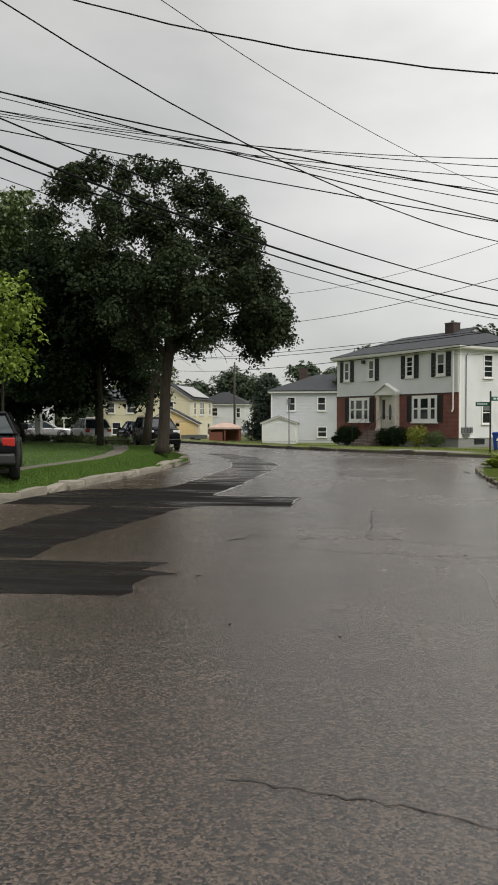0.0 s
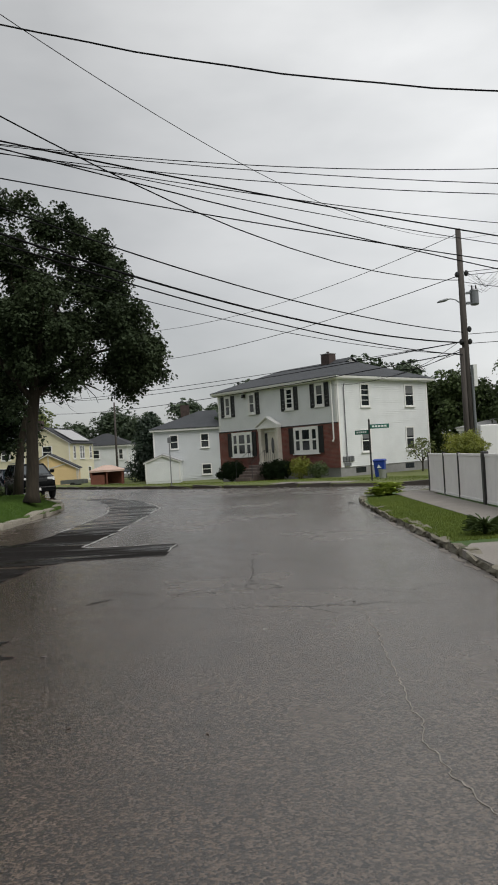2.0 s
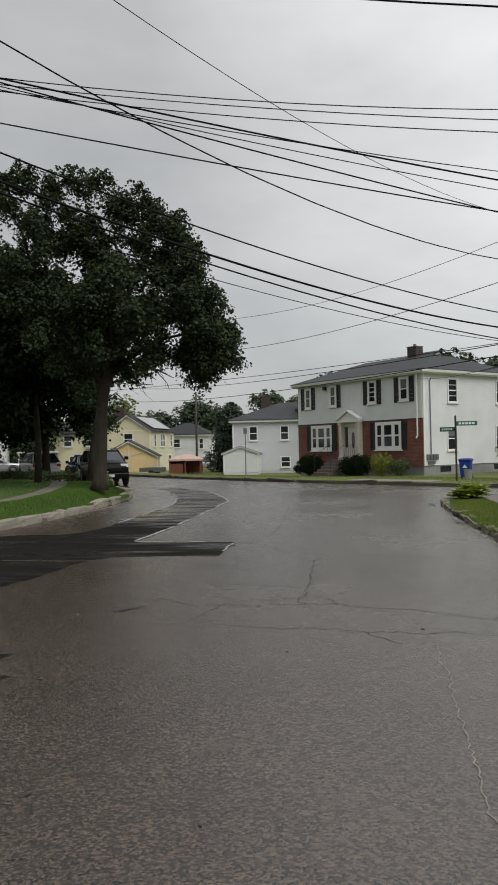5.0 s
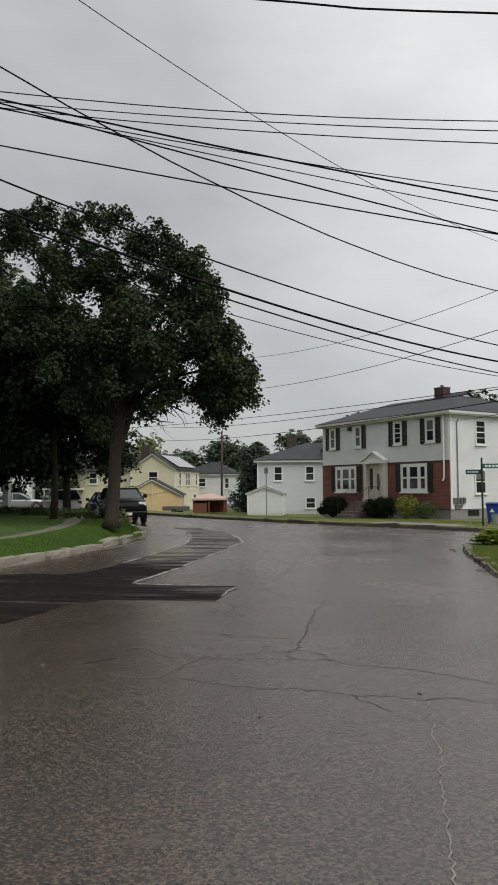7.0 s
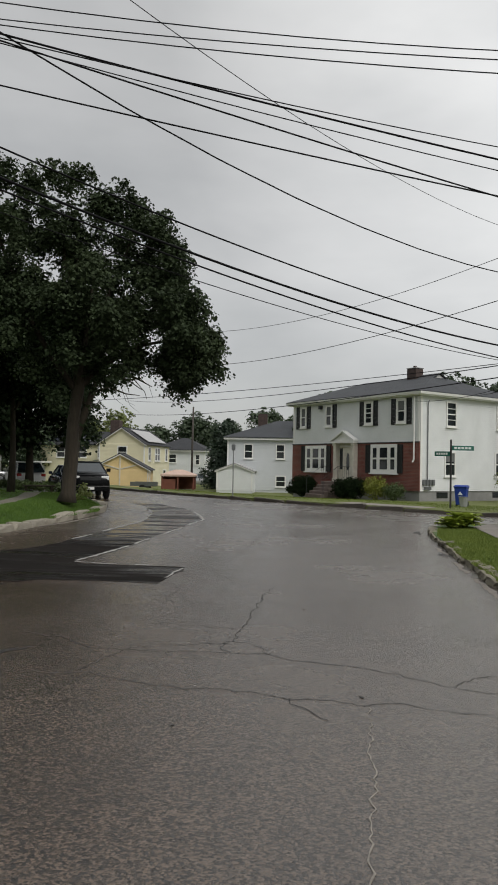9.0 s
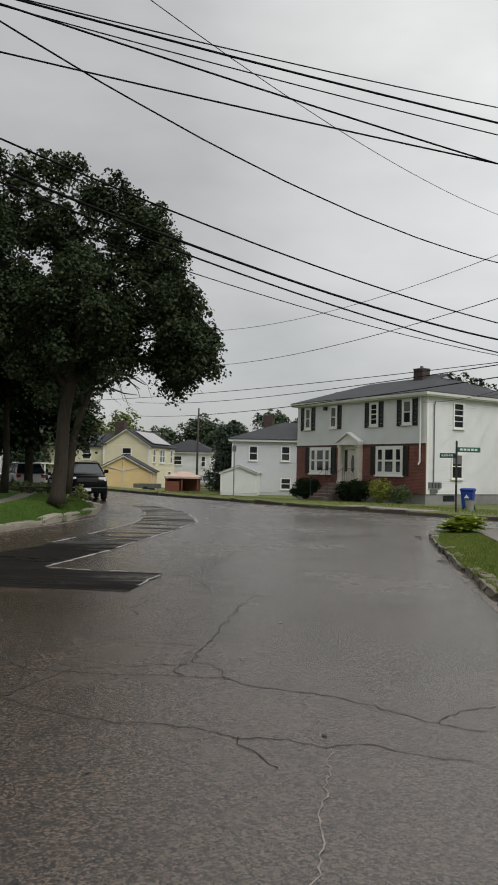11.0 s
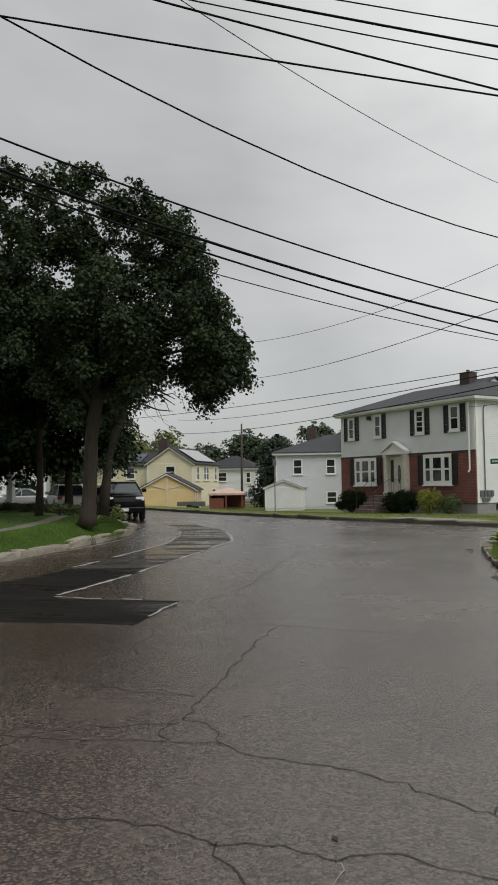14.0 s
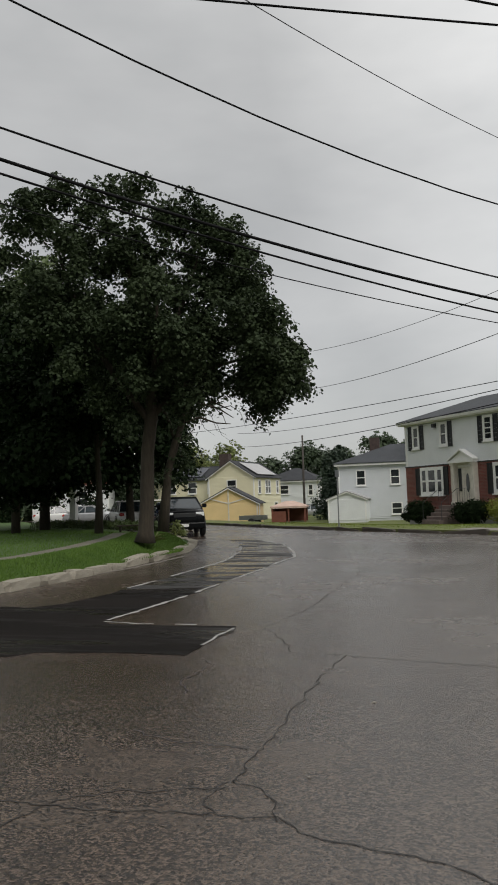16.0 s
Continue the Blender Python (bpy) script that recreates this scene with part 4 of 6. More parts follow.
CR = ([(-1.15, 7.75), (-0.6, 7.72), (-0.21, 7.79), (0.04, 7.83), (0.35, 7.82), (0.5, 7.71), (0.7, 7.62), (1.05, 7.54), (1.4, 7.42), (1.53, 7.29), (1.67, 7.2), (1.85, 7.11), (2.08, 7.08)],
      [(1.77, 7.17), (1.9, 7.35), (2.04, 7.47), (2.2, 7.55)], [(0.01, 8.22), (0.18, 8.16), (0.26, 8.05), (0.38, 7.81)], [(0.01, 8.22), (0.06, 8.9), (0.06, 9.54), (0.05, 10.46), (0.12, 11.4)],
      [(0.01, 8.22), (-0.06, 8.0), (0.04, 7.83)], [(-0.9, 8.95), (-0.73, 8.84), (-0.59, 8.8), (-0.24, 8.77), (-0.04, 8.74)], [(-0.87, 9.88), (-1.06, 10.19), (-1.0, 10.89), (-1.2, 11.1)],
      [(-1.4, 7.0), (-0.88, 7.03), (-0.3, 6.8), (0.0, 6.79), (0.29, 6.78), (0.52, 6.76), (0.64, 6.69), (0.86, 6.7), (1.13, 6.64), (1.29, 6.69), (1.9, 6.6)], [(0.64, 6.69), (0.69, 6.53), (0.91, 6.32)],
      [(-1.0, 7.1), (-0.8, 7.83), (-0.5, 8.0), (0.03, 8.15)], [(-0.64, 1.08), (-0.46, 1.06), (-0.27, 1.01), (-0.05, 0.99), (0.17, 0.96), (0.3, 0.93), (0.37, 0.9), (0.53, 0.85), (1.4, 0.6)],
      [(-1.9, 8.2), (-1.4, 8.05), (-1.15, 7.75)], [(-1.34, 12.8), (-1.06, 12.62), (-0.8, 14.53), (-0.79, 17.86), (-0.75, 19.5)], [(-0.95, 12.62), (-0.86, 12.53), (-0.6, 11.96), (-0.41, 11.52), (0.14, 11.39), (0.71, 11.31), (1.35, 11.14), (2.14, 10.86)],
      [(-0.3, 17.2), (0.6, 16.6), (1.7, 16.4), (2.6, 16.5)], [(-0.5, 20.6), (0.7, 20.3), (1.9, 20.6)])
for k, pts in enumerate(CR):
    ribbon("crack", pts, 0.01 if k < 12 else 0.009, 0.003, CRACK, "dark wandering crack in the asphalt", "crack", 0.025, k)
ribbon("crack", [(1.15, 6.6), (1.15, 6.25), (1.13, 5.76), (1.13, 5.33), (1.1, 5.04), (1.08, 4.5), (1.05, 3.76), (1.0, 3.05), (1.02, 2.6), (1.12, 2.2), (1.15, 1.5)], 0.009, 0.003, PALE, "pale sanded crack in the asphalt", "crack", 0.02, 44)
ribbon("gutter_wash", [(2.84, 6.8), (2.86, 8.6), (2.9, 10.5), (2.88, 12.6), (2.86, 14.6), (2.88, 17.0)], 0.09, 0.003, SILT, "pale silt washed along the gutter", "silt", 0.03, 24, worn=0.12)
ribbon("gutter_wash", [(-6.75, 13.5), (-6.4, 17.2), (-6.1, 20.8), (-6.05, 23.2)], 0.16, 0.003, SILT, "pale silt washed along the gutter", "silt", 0.05, 22)
for pts in ([(-1.85, 7.42), (-1.71, 7.55), (-1.6, 7.7)], [(-1.82, 7.5), (-1.7, 7.63)]):
    ribbon("crack", pts, 0.035, 0.0035, CRACK, "short dark scuff on the asphalt", "scuff", 0.02, 9)
for x, y, r in ((2.84, 20.3, 0.17), (2.83, 15.6, 0.15)):
    rng_ = random.Random(int(y * 10))
    flat("puddle", [(x + r * rng_.uniform(0.25, 1.2) * 0.7 * math.cos(a * 0.349), y + r * rng_.uniform(0.4, 1.6) * 2.6 * math.sin(a * 0.349)) for a in range(18)], 0.0045, SOAKED, "small ragged puddle in the gutter", "puddle")
rng_ = random.Random(9)
for k in range(8):
    x, y = rng_.uniform(-2.2, 2.5), rng_.uniform(2.5, 12)
    bm = bmesh.new()
    w = rng_.uniform(0.008, 0.022)
    a = rng_.uniform(0, 3)
    loft(bm, [[(x + w * math.cos(a + j * 1.57) * (1.6 if j % 2 else 0.8), y + w * math.sin(a + j * 1.57) * (1.6 if j % 2 else 0.8), z) for j in range(4)] for z in (0.001, 0.006)])
    tagged(part("fallen_leaf", bm, (CRACK, DIRT, PALE)[k % 3]), label="small fallen leaf on the damp asphalt", category="leaf", group="fallen leaves")

# ---- pavements ----
sheet("pavement_right", [(4.35, 10.4), (5.35, 10.4), (5.35, 20.8), (6.4, 22.0), (5.0, 22.6), (4.35, 21.4)], 0.114, CONCRETE, "pale concrete pavement beside the fence", "pavement", 0.2)
sheet("driveway", [(2.95, 5.0), (5.35, 5.0), (12, 5.0), (12, 10.0), (5.35, 10.0), (3.25, 9.9), (2.95, 9.3)], 0.108, CONCRETE, "concrete driveway crossing", "driveway", 0.2)
sheet("pavement_left", [(-8.3, 2), (-7.6, 2), (-7.75, 14.8), (-7.55, 18.3), (-8.0, 21.4), (-9.0, 25.2), (-10.2, 28.6), (-10.75, 28.3), (-9.55, 25.0), (-8.6, 21.4), (-8.15, 18.3), (-8.35, 14.8)], 0.424, PATHWAY, "narrow concrete path through the lawn", "pavement", 0.2)
sheet("apron", [(0.75, 32.5), (3.9, 29.75), (4.6, 30.7), (1.5, 33.5)], 0.136, CONCRETE, "tan concrete slab behind the far kerb", "pavement", 0.2)


# ---- grass as blades ----
def blades(name, polys, count, height, material, label, seed, z=0.12, level=None):
    rng = np.random.RandomState(seed)
    v, f = [], []
    for poly, share in polys:
        p = np.array(poly)
        lo, hi = p.min(0), p.max(0)
        got = 0
        while got < count * share:
            q = lo + rng.rand(4000, 2) * (hi - lo)
            inside = np.zeros(len(q), bool)
            for (xa, ya), (xb, yb) in zip(p, np.roll(p, -1, 0)):
                hit = ((ya > q[:, 1]) != (yb > q[:, 1])) & (q[:, 0] < (xb - xa) * (q[:, 1] - ya) / (yb - ya + 1e-9) + xa)
                inside ^= hit
            for x, y in q[inside][: int(count * share) - got]:
                a, h = rng.rand() * 6.283, height * (0.4 + rng.rand())
                w, l = 0.008 + 0.014 * height / 0.1, h * (rng.rand() - 0.5)
                n = len(v)
                z = level(x, y) if level else z
                v += [(x - w * math.cos(a), y - w * math.sin(a), z - 0.01), (x + w * math.cos(a), y + w * math.sin(a), z - 0.01), (x + l * math.sin(a), y - l * math.cos(a), z + h)]
                f.append((n, n + 1, n + 2))
            got += int(min(inside.sum(), count * share - got))
            if not inside.any():
                break
    ob = from_arrays(name, v, f, material)
    return tagged(ob, label=label, category="grass", kind="stuff")


blades("grass", [([(-6.98, 9), (-6.85, 14), (-6.6, 17.4), (-6.3, 21), (-6.25, 23.4), (-6.9, 25.8), (-8.3, 28.6), (-10.2, 28.6), (-9.0, 25.2), (-8.0, 21.4), (-7.55, 18.3), (-7.75, 14.8), (-7.65, 9)], 0.55),
                 ([(-8.4, 10), (-8.35, 14.8), (-8.15, 18.3), (-8.6, 21.4), (-9.55, 25.0), (-10.75, 28.3), (-12.5, 33), (-16, 38), (-24, 44), (-24, 10)], 0.45)], 120000, 0.042, BLADE_SHADE, "lush green lawn grass", 4, level=left_level)
blades("grass", [([(3.05, 10.2), (3.0, 15), (3.1, 18.6), (3.4, 20.8), (4.3, 21.6), (4.33, 10.4)], 1.0)], 40000, 0.028, BLADE_SUN, "short green verge grass", 6, 0.1)
blades("grass", [([(4.75, 29.1), (4.72, 30.75), (1.5, 33.6), (0.6, 32.75), (-3.4, 36.4), (-8, 41), (-11.6, 45), (-8, 46), (-2, 45), (3.5, 40.5), (9, 38), (8, 27.4)], 1.0)], 15000, 0.03, BLADE_DRY, "thin tired lawn grass", 7, level=far_level)


# ---- trees ----
def view_tree(x, y, label, spec, trunk, radii, limbs, count, size, leaf, bark=BARK, seed=1, depth=1.0, z=0.12, shell=0.45, grow=1.0, whole=1.0):
    """spec: clumps (u, z, r) with u across the street view; they are repeated in depth."""
    v = Vector((x - 0.6, y - 1.0)).normalized()
    r = Vector((v.y, -v.x))
    rng = random.Random(seed)
    grow *= whole
    trunk = [[c * whole for c in p] for p in trunk]
    radii = [c * whole for c in radii]
    limbs = [([[c * whole for c in p] for p in pts], [c * whole for c in rad]) for pts, rad in limbs]
    cl = []
    for u, h, rad in [(u * grow, h * grow, rad * grow) for u, h, rad in spec]:
        for k in (-1, 0, 1):
            w = k * depth * rng.uniform(0.9, 2.0) * rad
            if grow != 1.0 and h > 9.0 * whole and k and rng.random() < 0.6:
                continue
            s = rad * (1.0 if k == 0 else rng.uniform(0.75, 0.95)) * (0.78 if grow != 1.0 and h > 9.3 * whole else 1.0)
            uu, hh = u + (rng.uniform(-0.4, 0.4) if k else 0), h + (rng.uniform(-0.5, 0.3) if k else 0)
            if grow != 1.0:
                hh = 1.6 + (hh - 1.6) * (1 + w / 22)
            cl.append((r.x * uu + v.x * w, r.y * uu + v.y * w, hh, s, s, s * 0.8))
    if grow != 1.0:
        # each mass breaks into smaller, flatter tufts about a loose core
        tufts = []
        for x_, y_, z_, s, _, _ in cl:
            tufts.append((x_, y_, z_ - 0.12 * s, s * 0.62, s * 0.62, s * 0.5))
            for _ in range(6):
                d = Vector((rng.gauss(0, 1), rng.gauss(0, 1), rng.gauss(0.25, 0.8))).normalized() * s * 0.68
                q = s * rng.uniform(0.32, 0.5)
                tufts.append((x_ + d.x, y_ + d.y, z_ + d.z * 0.85, q, q, q * 0.6))
        cl = tufts
    to3 = lambda p: (r.x * p[0], r.y * p[0], p[1]) if len(p) == 2 else (r.x * p[0] + v.x * p[2], r.y * p[0] + v.y * p[2], p[1])
    return tree(x, y, label, [to3(p) for p in trunk], radii, [([to3(p) for p in pts], rad) for pts, rad in limbs], cl, count, size, leaf, bark, seed, z, shell=shell)


MAPLE = ((-2.7, 12.5, 1.05), (-1.4, 12.6, 0.95), (-0.3, 12.3, 0.95), (0.9, 11.8, 0.9), (2.0, 11.4, 0.95), (3.0, 10.9, 0.85), (3.5, 10.2, 0.75), (3.9, 9.2, 0.8), (4.2, 8.1, 0.85), (4.7, 7.1, 0.8), (5.4, 6.3, 0.75), (5.2, 5.7, 0.55), (4.8, 5.2, 0.45), (1.5, 12.2, 0.75), (2.4, 11.9, 0.8), (3.2, 11.3, 0.75), (3.8, 10.5, 0.7), (4.2, 9.6, 0.6), (-3.6, 12.4, 0.8), (4.6, 5.9, 0.8), (4.4, 5.3, 0.55), (3.4, 5.5, 0.45), (-4.1, 11.5, 1.1), (-5.0, 10.2, 0.95), (-2.2, 10.9, 0.9), (-0.6, 10.9, 1.1), (1.0, 11.4, 1.0), (2.3, 10.8, 1.05), (3.2, 9.9, 0.9),
         (-3.4, 9.6, 1.0), (-1.9, 9.8, 0.7), (0.3, 9.4, 1.4), (2.0, 9.1, 1.4), (3.7, 8.6, 1.1), (-1.9, 8.5, 1.2), (-0.2, 7.6, 1.6), (1.9, 7.2, 1.5), (3.9, 7.1, 1.2), (4.8, 6.3, 0.9), (5.4, 6.0, 0.6),
         (4.6, 5.6, 0.75), (3.6, 6.0, 0.8), (4.75, 4.75, 0.32), (2.4, 5.9, 0.9), (-1.9, 6.7, 0.9), (0.4, 6.0, 1.1), (-1.4, 5.3, 0.6), (-0.5, 4.7, 0.6), (0.9, 5.2, 0.6), (-4.8, 9.2, 0.9))
MAPLE += ((0.9, 10.3, 0.9), (1.6, 10.2, 0.8), (-0.6, 10.0, 0.8), (-0.2, 10.9, 0.7), (-2.4, 10.2, 1.0), (-1.2, 10.0, 0.85), (-3.2, 11.2, 0.8), (-1.6, 11.7, 0.8), (0.2, 10.4, 0.8), (-0.7, 12.9, 0.55), (-2.6, 12.9, 0.55), (-3.0, 8.6, 1.0))
view_tree(-7.06, 22.88, "tall spreading maple with dark green leaves", MAPLE,
          [(0.0, 0.0), (0.05, 0.4), (0.12, 1.6), (0.2, 3.2), (0.35, 4.6), (0.4, 6.2), (0.3, 8.2), (0.1, 10.2)], [0.38, 0.28, 0.25, 0.23, 0.22, 0.17, 0.12, 0.06],
          [([(0.3, 4.4), (1.3, 5.4), (2.6, 6.2), (4.2, 6.6)], [0.15, 0.11, 0.08, 0.03]), ([(0.35, 4.2), (-0.7, 5.6), (-1.8, 7.4), (-2.6, 9.6), (-3.1, 11.4)], [0.16, 0.13, 0.1, 0.07, 0.03]),
           ([(0.4, 5.8), (1.1, 7.4), (1.9, 9.4), (2.3, 10.8)], [0.13, 0.1, 0.07, 0.03]), ([(0.3, 7.4), (-0.3, 9.2), (-0.5, 11.4)], [0.1, 0.07, 0.03]),
           ([(0.4, 5.2), (1.6, 5.2), (2.6, 4.9), (3.2, 4.6)], [0.07, 0.05, 0.035, 0.015]), ([(1.8, 5.15), (2.2, 4.7), (2.3, 4.3)], [0.025, 0.02, 0.01]), ([(2.4, 4.95), (2.9, 4.4), (3.0, 4.1)], [0.025, 0.015, 0.01]),
           ([(0.3, 4.6, 0.1), (0.2, 6.2, 1.2), (0.0, 8.4, 2.4)], [0.13, 0.1, 0.04]), ([(0.3, 4.6, -0.1), (0.6, 6.4, -1.3), (0.8, 8.4, -2.2)], [0.13, 0.1, 0.04])],
          150000, 0.1, LEAF, BARK, 11, z=0.4, grow=1.02, whole=0.763)
view_tree(-10.55, 32.4, "slim leaning street tree behind the maple", ((0.6, 7.0, 1.2), (1.8, 7.4, 1.1), (-0.6, 8.0, 1.3), (0.6, 9.0, 1.3), (1.5, 5.2, 0.35), (0.5, 4.6, 0.3), (2.4, 5.4, 0.3), (0.7, 3.4, 0.3), (1.1, 4.0, 0.3), (-1.4, 6.2, 1.0), (0.9, 2.9, 0.3), (0.2, 2.6, 0.3)),
          [(0.0, 0.0), (0.14, 1.4), (0.28, 2.5), (0.6, 3.75), (0.9, 4.7), (1.15, 5.3), (1.4, 6.8)], [0.24, 0.19, 0.17, 0.15, 0.13, 0.1, 0.05],
          [([(1.0, 4.9), (1.7, 5.3), (2.4, 5.1), (3.0, 4.7)], [0.08, 0.06, 0.04, 0.015]), ([(0.85, 4.5), (1.6, 4.75), (2.3, 4.5), (2.9, 4.45)], [0.06, 0.045, 0.03, 0.012]), ([(0.5, 3.4), (0.9, 3.9), (1.3, 4.2)], [0.045, 0.03, 0.01]), ([(1.7, 5.3), (2.1, 4.8), (2.3, 4.2), (2.7, 4.0)], [0.02, 0.014, 0.009, 0.004]), ([(2.3, 4.5), (2.5, 4.0), (2.9, 3.7)], [0.012, 0.009, 0.004]), ([(1.6, 4.75), (1.8, 4.3), (2.2, 4.0)], [0.016, 0.01, 0.004]), ([(2.4, 5.1), (2.9, 5.2), (3.3, 4.9), (3.5, 4.3)], [0.025, 0.018, 0.012, 0.005]), ([(1.15, 5.3), (1.6, 5.9), (2.3, 6.1), (3.0, 5.9)], [0.04, 0.03, 0.02, 0.008]), ([(0.6, 3.8), (0.3, 4.8), (-0.4, 6.2)], [0.09, 0.07, 0.04])], 12000, 0.15, LEAF, BARK, 12)
# The shade under these trees is put into their leaf colour.
view_tree(-16.4, 41.8, "dense tree with shade-dark foliage hanging low", ((-3.4, 4.4, 2.0), (-1.0, 4.0, 1.7), (1.6, 5.2, 1.7), (-4.6, 7.0, 2.0), (-2.0, 6.6, 2.2), (0.6, 7.0, 2.2), (2.4, 7.6, 1.8), (-4.0, 9.6, 1.9), (-1.4, 9.4, 2.1), (1.2, 9.6, 2.0), (-2.6, 11.6, 1.5), (-0.4, 11.4, 1.4), (-5.0, 2.9, 1.2), (2.6, 3.6, 1.0)),
          [(0, 0), (0, 1.6), (-0.1, 3.4), (-0.3, 6.0), (-0.4, 9.0)], [0.26, 0.2, 0.18, 0.14, 0.06], [([(-0.1, 3.0), (-1.2, 4.2), (-2.8, 5.2)], [0.1, 0.08, 0.03]), ([(-0.1, 3.4), (1.0, 4.6), (2.0, 5.4)], [0.1, 0.07, 0.03])], 60000, 0.26, LEAF_DARK_SHADE, BARK, 13)
view_tree(-11.46, 28.7, "shade-dark understorey tree beside the maple", ((0.3, 5.6, 1.6), (-1.1, 6.8, 1.7), (1.7, 6.2, 1.4), (-0.1, 8.2, 1.8), (-1.7, 4.4, 1.3), (-1.9, 8.8, 1.5), (1.1, 4.6, 0.8), (-2.9, 6.0, 1.5), (-3.1, 3.6, 1.1)),
          [(0, 0), (0.05, 1.6), (0, 3.6), (-0.2, 6.5)], [0.17, 0.13, 0.11, 0.05], [([(0, 3.4), (0.7, 4.6), (1.3, 5.4)], [0.07, 0.05, 0.02])], 44000, 0.19, LEAF_DARK_SHADE, BARK, 14, z=0.4, whole=0.9)
view_tree(-21.2, 41.0, "tall pale green tree behind the lawn", ((0, 14.6, 1.3), (-0.8, 13.2, 1.5), (0.9, 12.6, 1.5), (-1.4, 11.2, 1.7), (0.8, 10.6, 1.8), (-1.8, 8.8, 1.9), (0.8, 8.2, 2.0), (-1.6, 6.0, 2.0), (1.0, 5.4, 1.8), (0, 3.6, 1.6), (-3.2, 7.2, 1.6), (-3.0, 4.2, 1.6)),
          [(0, 0), (0, 3), (0.1, 7), (0, 12)], [0.3, 0.25, 0.18, 0.05], [], 34000, 0.25, LEAF_MID, BARK, 15)
view_tree(-30, 44.0, "shade-dark tree at the back of the lawn", ((0, 10, 2.4), (-2, 7.5, 2.6), (1.6, 7.2, 2.4), (0, 4.6, 2.4), (-3, 4.4, 2.0), (2.8, 4.4, 1.8), (0.4, 12, 1.8)), [(0, 0), (0, 3), (0.1, 7), (0, 11)], [0.3, 0.25, 0.18, 0.05], [], 30000, 0.3, LEAF_DARK_SHADE, BARK, 16)
view_tree(-9.6, 15.8, "small bright lime-green tree with thin stems", ((0.2, 5.0, 0.6), (-0.6, 4.6, 0.8), (0.5, 4.3, 0.45), (-0.3, 3.8, 0.7), (0.7, 3.3, 0.4), (-0.9, 3.4, 0.8), (0.3, 3.0, 0.35)),
          [(0.0, 0), (0.02, 1.4), (0.0, 2.6), (-0.2, 4.4)], [0.06, 0.05, 0.045, 0.02], [([(0.2, 0.0), (0.28, 1.4), (0.3, 2.8), (0.4, 3.9)], [0.045, 0.04, 0.03, 0.01]), ([(-0.2, 0), (-0.25, 1.6), (-0.5, 3.2)], [0.05, 0.04, 0.02])], 8000, 0.11, LEAF_LIME, BARK, 17)


def far_tree(x, y, h, w, label, leaf, seed, count=5000, size=0.5, z=-0.5, low=0.2):
    cl = clumpy((0, 0, h * (0.5 + low / 2)), (w * 0.62, w * 0.62, h * (0.5 - low / 2) * 0.8), 16, w * 0.36, seed)
    return tree(x, y, label, [(0, 0, 0), (0, 0, h * 0.4), (0.1, 0, h * 0.8)], [0.3, 0.22, 0.06], [], cl, count, size, leaf, BARK, seed, z)


k = 30
for x, y, h, w in ((-25.0, 104, 8.2, 3.6), (-19.2, 104, 9.6, 3.6), (-16.2, 103, 9.9, 3.4), (-13.6, 101, 8.8, 3.2), (-27.5, 98, 7.4, 4.0), (-32, 96, 8.0, 4.5), (-12.5, 112, 7.0, 3.5), (-38, 92, 8.5, 4.5), (-44, 84, 9, 5), (-6.9, 84, 9.5, 2.8), (-3.2, 85, 8.6, 2.9), (-50, 70, 9, 5)):
    far_tree(x, y, h, w, "distant rounded green tree behind the houses", LEAF_FAR, k, 9000, 0.32)
    k += 1
for x, y, h, w in ((8.4, 58.5, 9.0, 2.6), (10.6, 58, 9.6, 2.6), (13.2, 57.5, 9.1, 2.6), (5.0, 63, 8.4, 2.6), (-0.5, 66, 8.6, 2.6), (2.2, 65, 8.2, 2.4)):
    far_tree(x, y, h, w, "leafy tree rising behind the corner house roof", LEAF_FAR, k, 9000, 0.26, 0.0)
    k += 1
for x, y, h, w in ((15.2, 50.5, 7.6, 3.2), (18.5, 48.5, 8.6, 3.4), (22, 46, 9.0, 3.6), (17, 44.5, 6.6, 2.8), (13.6, 54, 7.4, 2.6), (26, 42, 9, 4)):
    far_tree(x, y, h, w, "leafy green tree beyond the parked vans", LEAF_BROAD, k, 14000, 0.22, 0.0, 0.0)
    k += 1
view_tree(12.2, 29.0, "airy tree beside the utility pole", ((0, 6.6, 0.7), (0.8, 6.0, 0.8), (-0.3, 5.6, 0.6), (0.9, 5.0, 0.9), (0.2, 4.6, 0.6), (1.3, 4.0, 0.9)), [(1.2, 0), (1.1, 2.5), (0.6, 4.5), (0.1, 6.4)], [0.16, 0.13, 0.09, 0.03], [], 2600, 0.24, LEAF, BARK, 61)
far_tree(-26.5, 81.5, 9.0, 3.6, "yellow-green tree behind the yellow house", LEAF_LIGHT, 62, 5000, 0.3)
far_tree(-23.3, 83, 9.2, 3.4, "yellow-green tree behind the yellow house", LEAF_LIGHT, 63, 4500, 0.3)
bm_cl = [(0.12 * math.sin(i * 2.3), 0, 0.6 + i * 0.64, 1.75 * (1 - (i / 10) ** 2.4) + 0.15, 1.75 * (1 - (i / 10) ** 2.4) + 0.15, 0.6) for i in range(10)]
tree(-9.7, 70.8, "dark dense columnar evergreen", [(0, 0, 0), (0, 0, 3), (0, 0, 6)], [0.15, 0.1, 0.03], [], bm_cl, 16000, 0.2, LEAF_CONIFER, BARK, 70, -0.6)
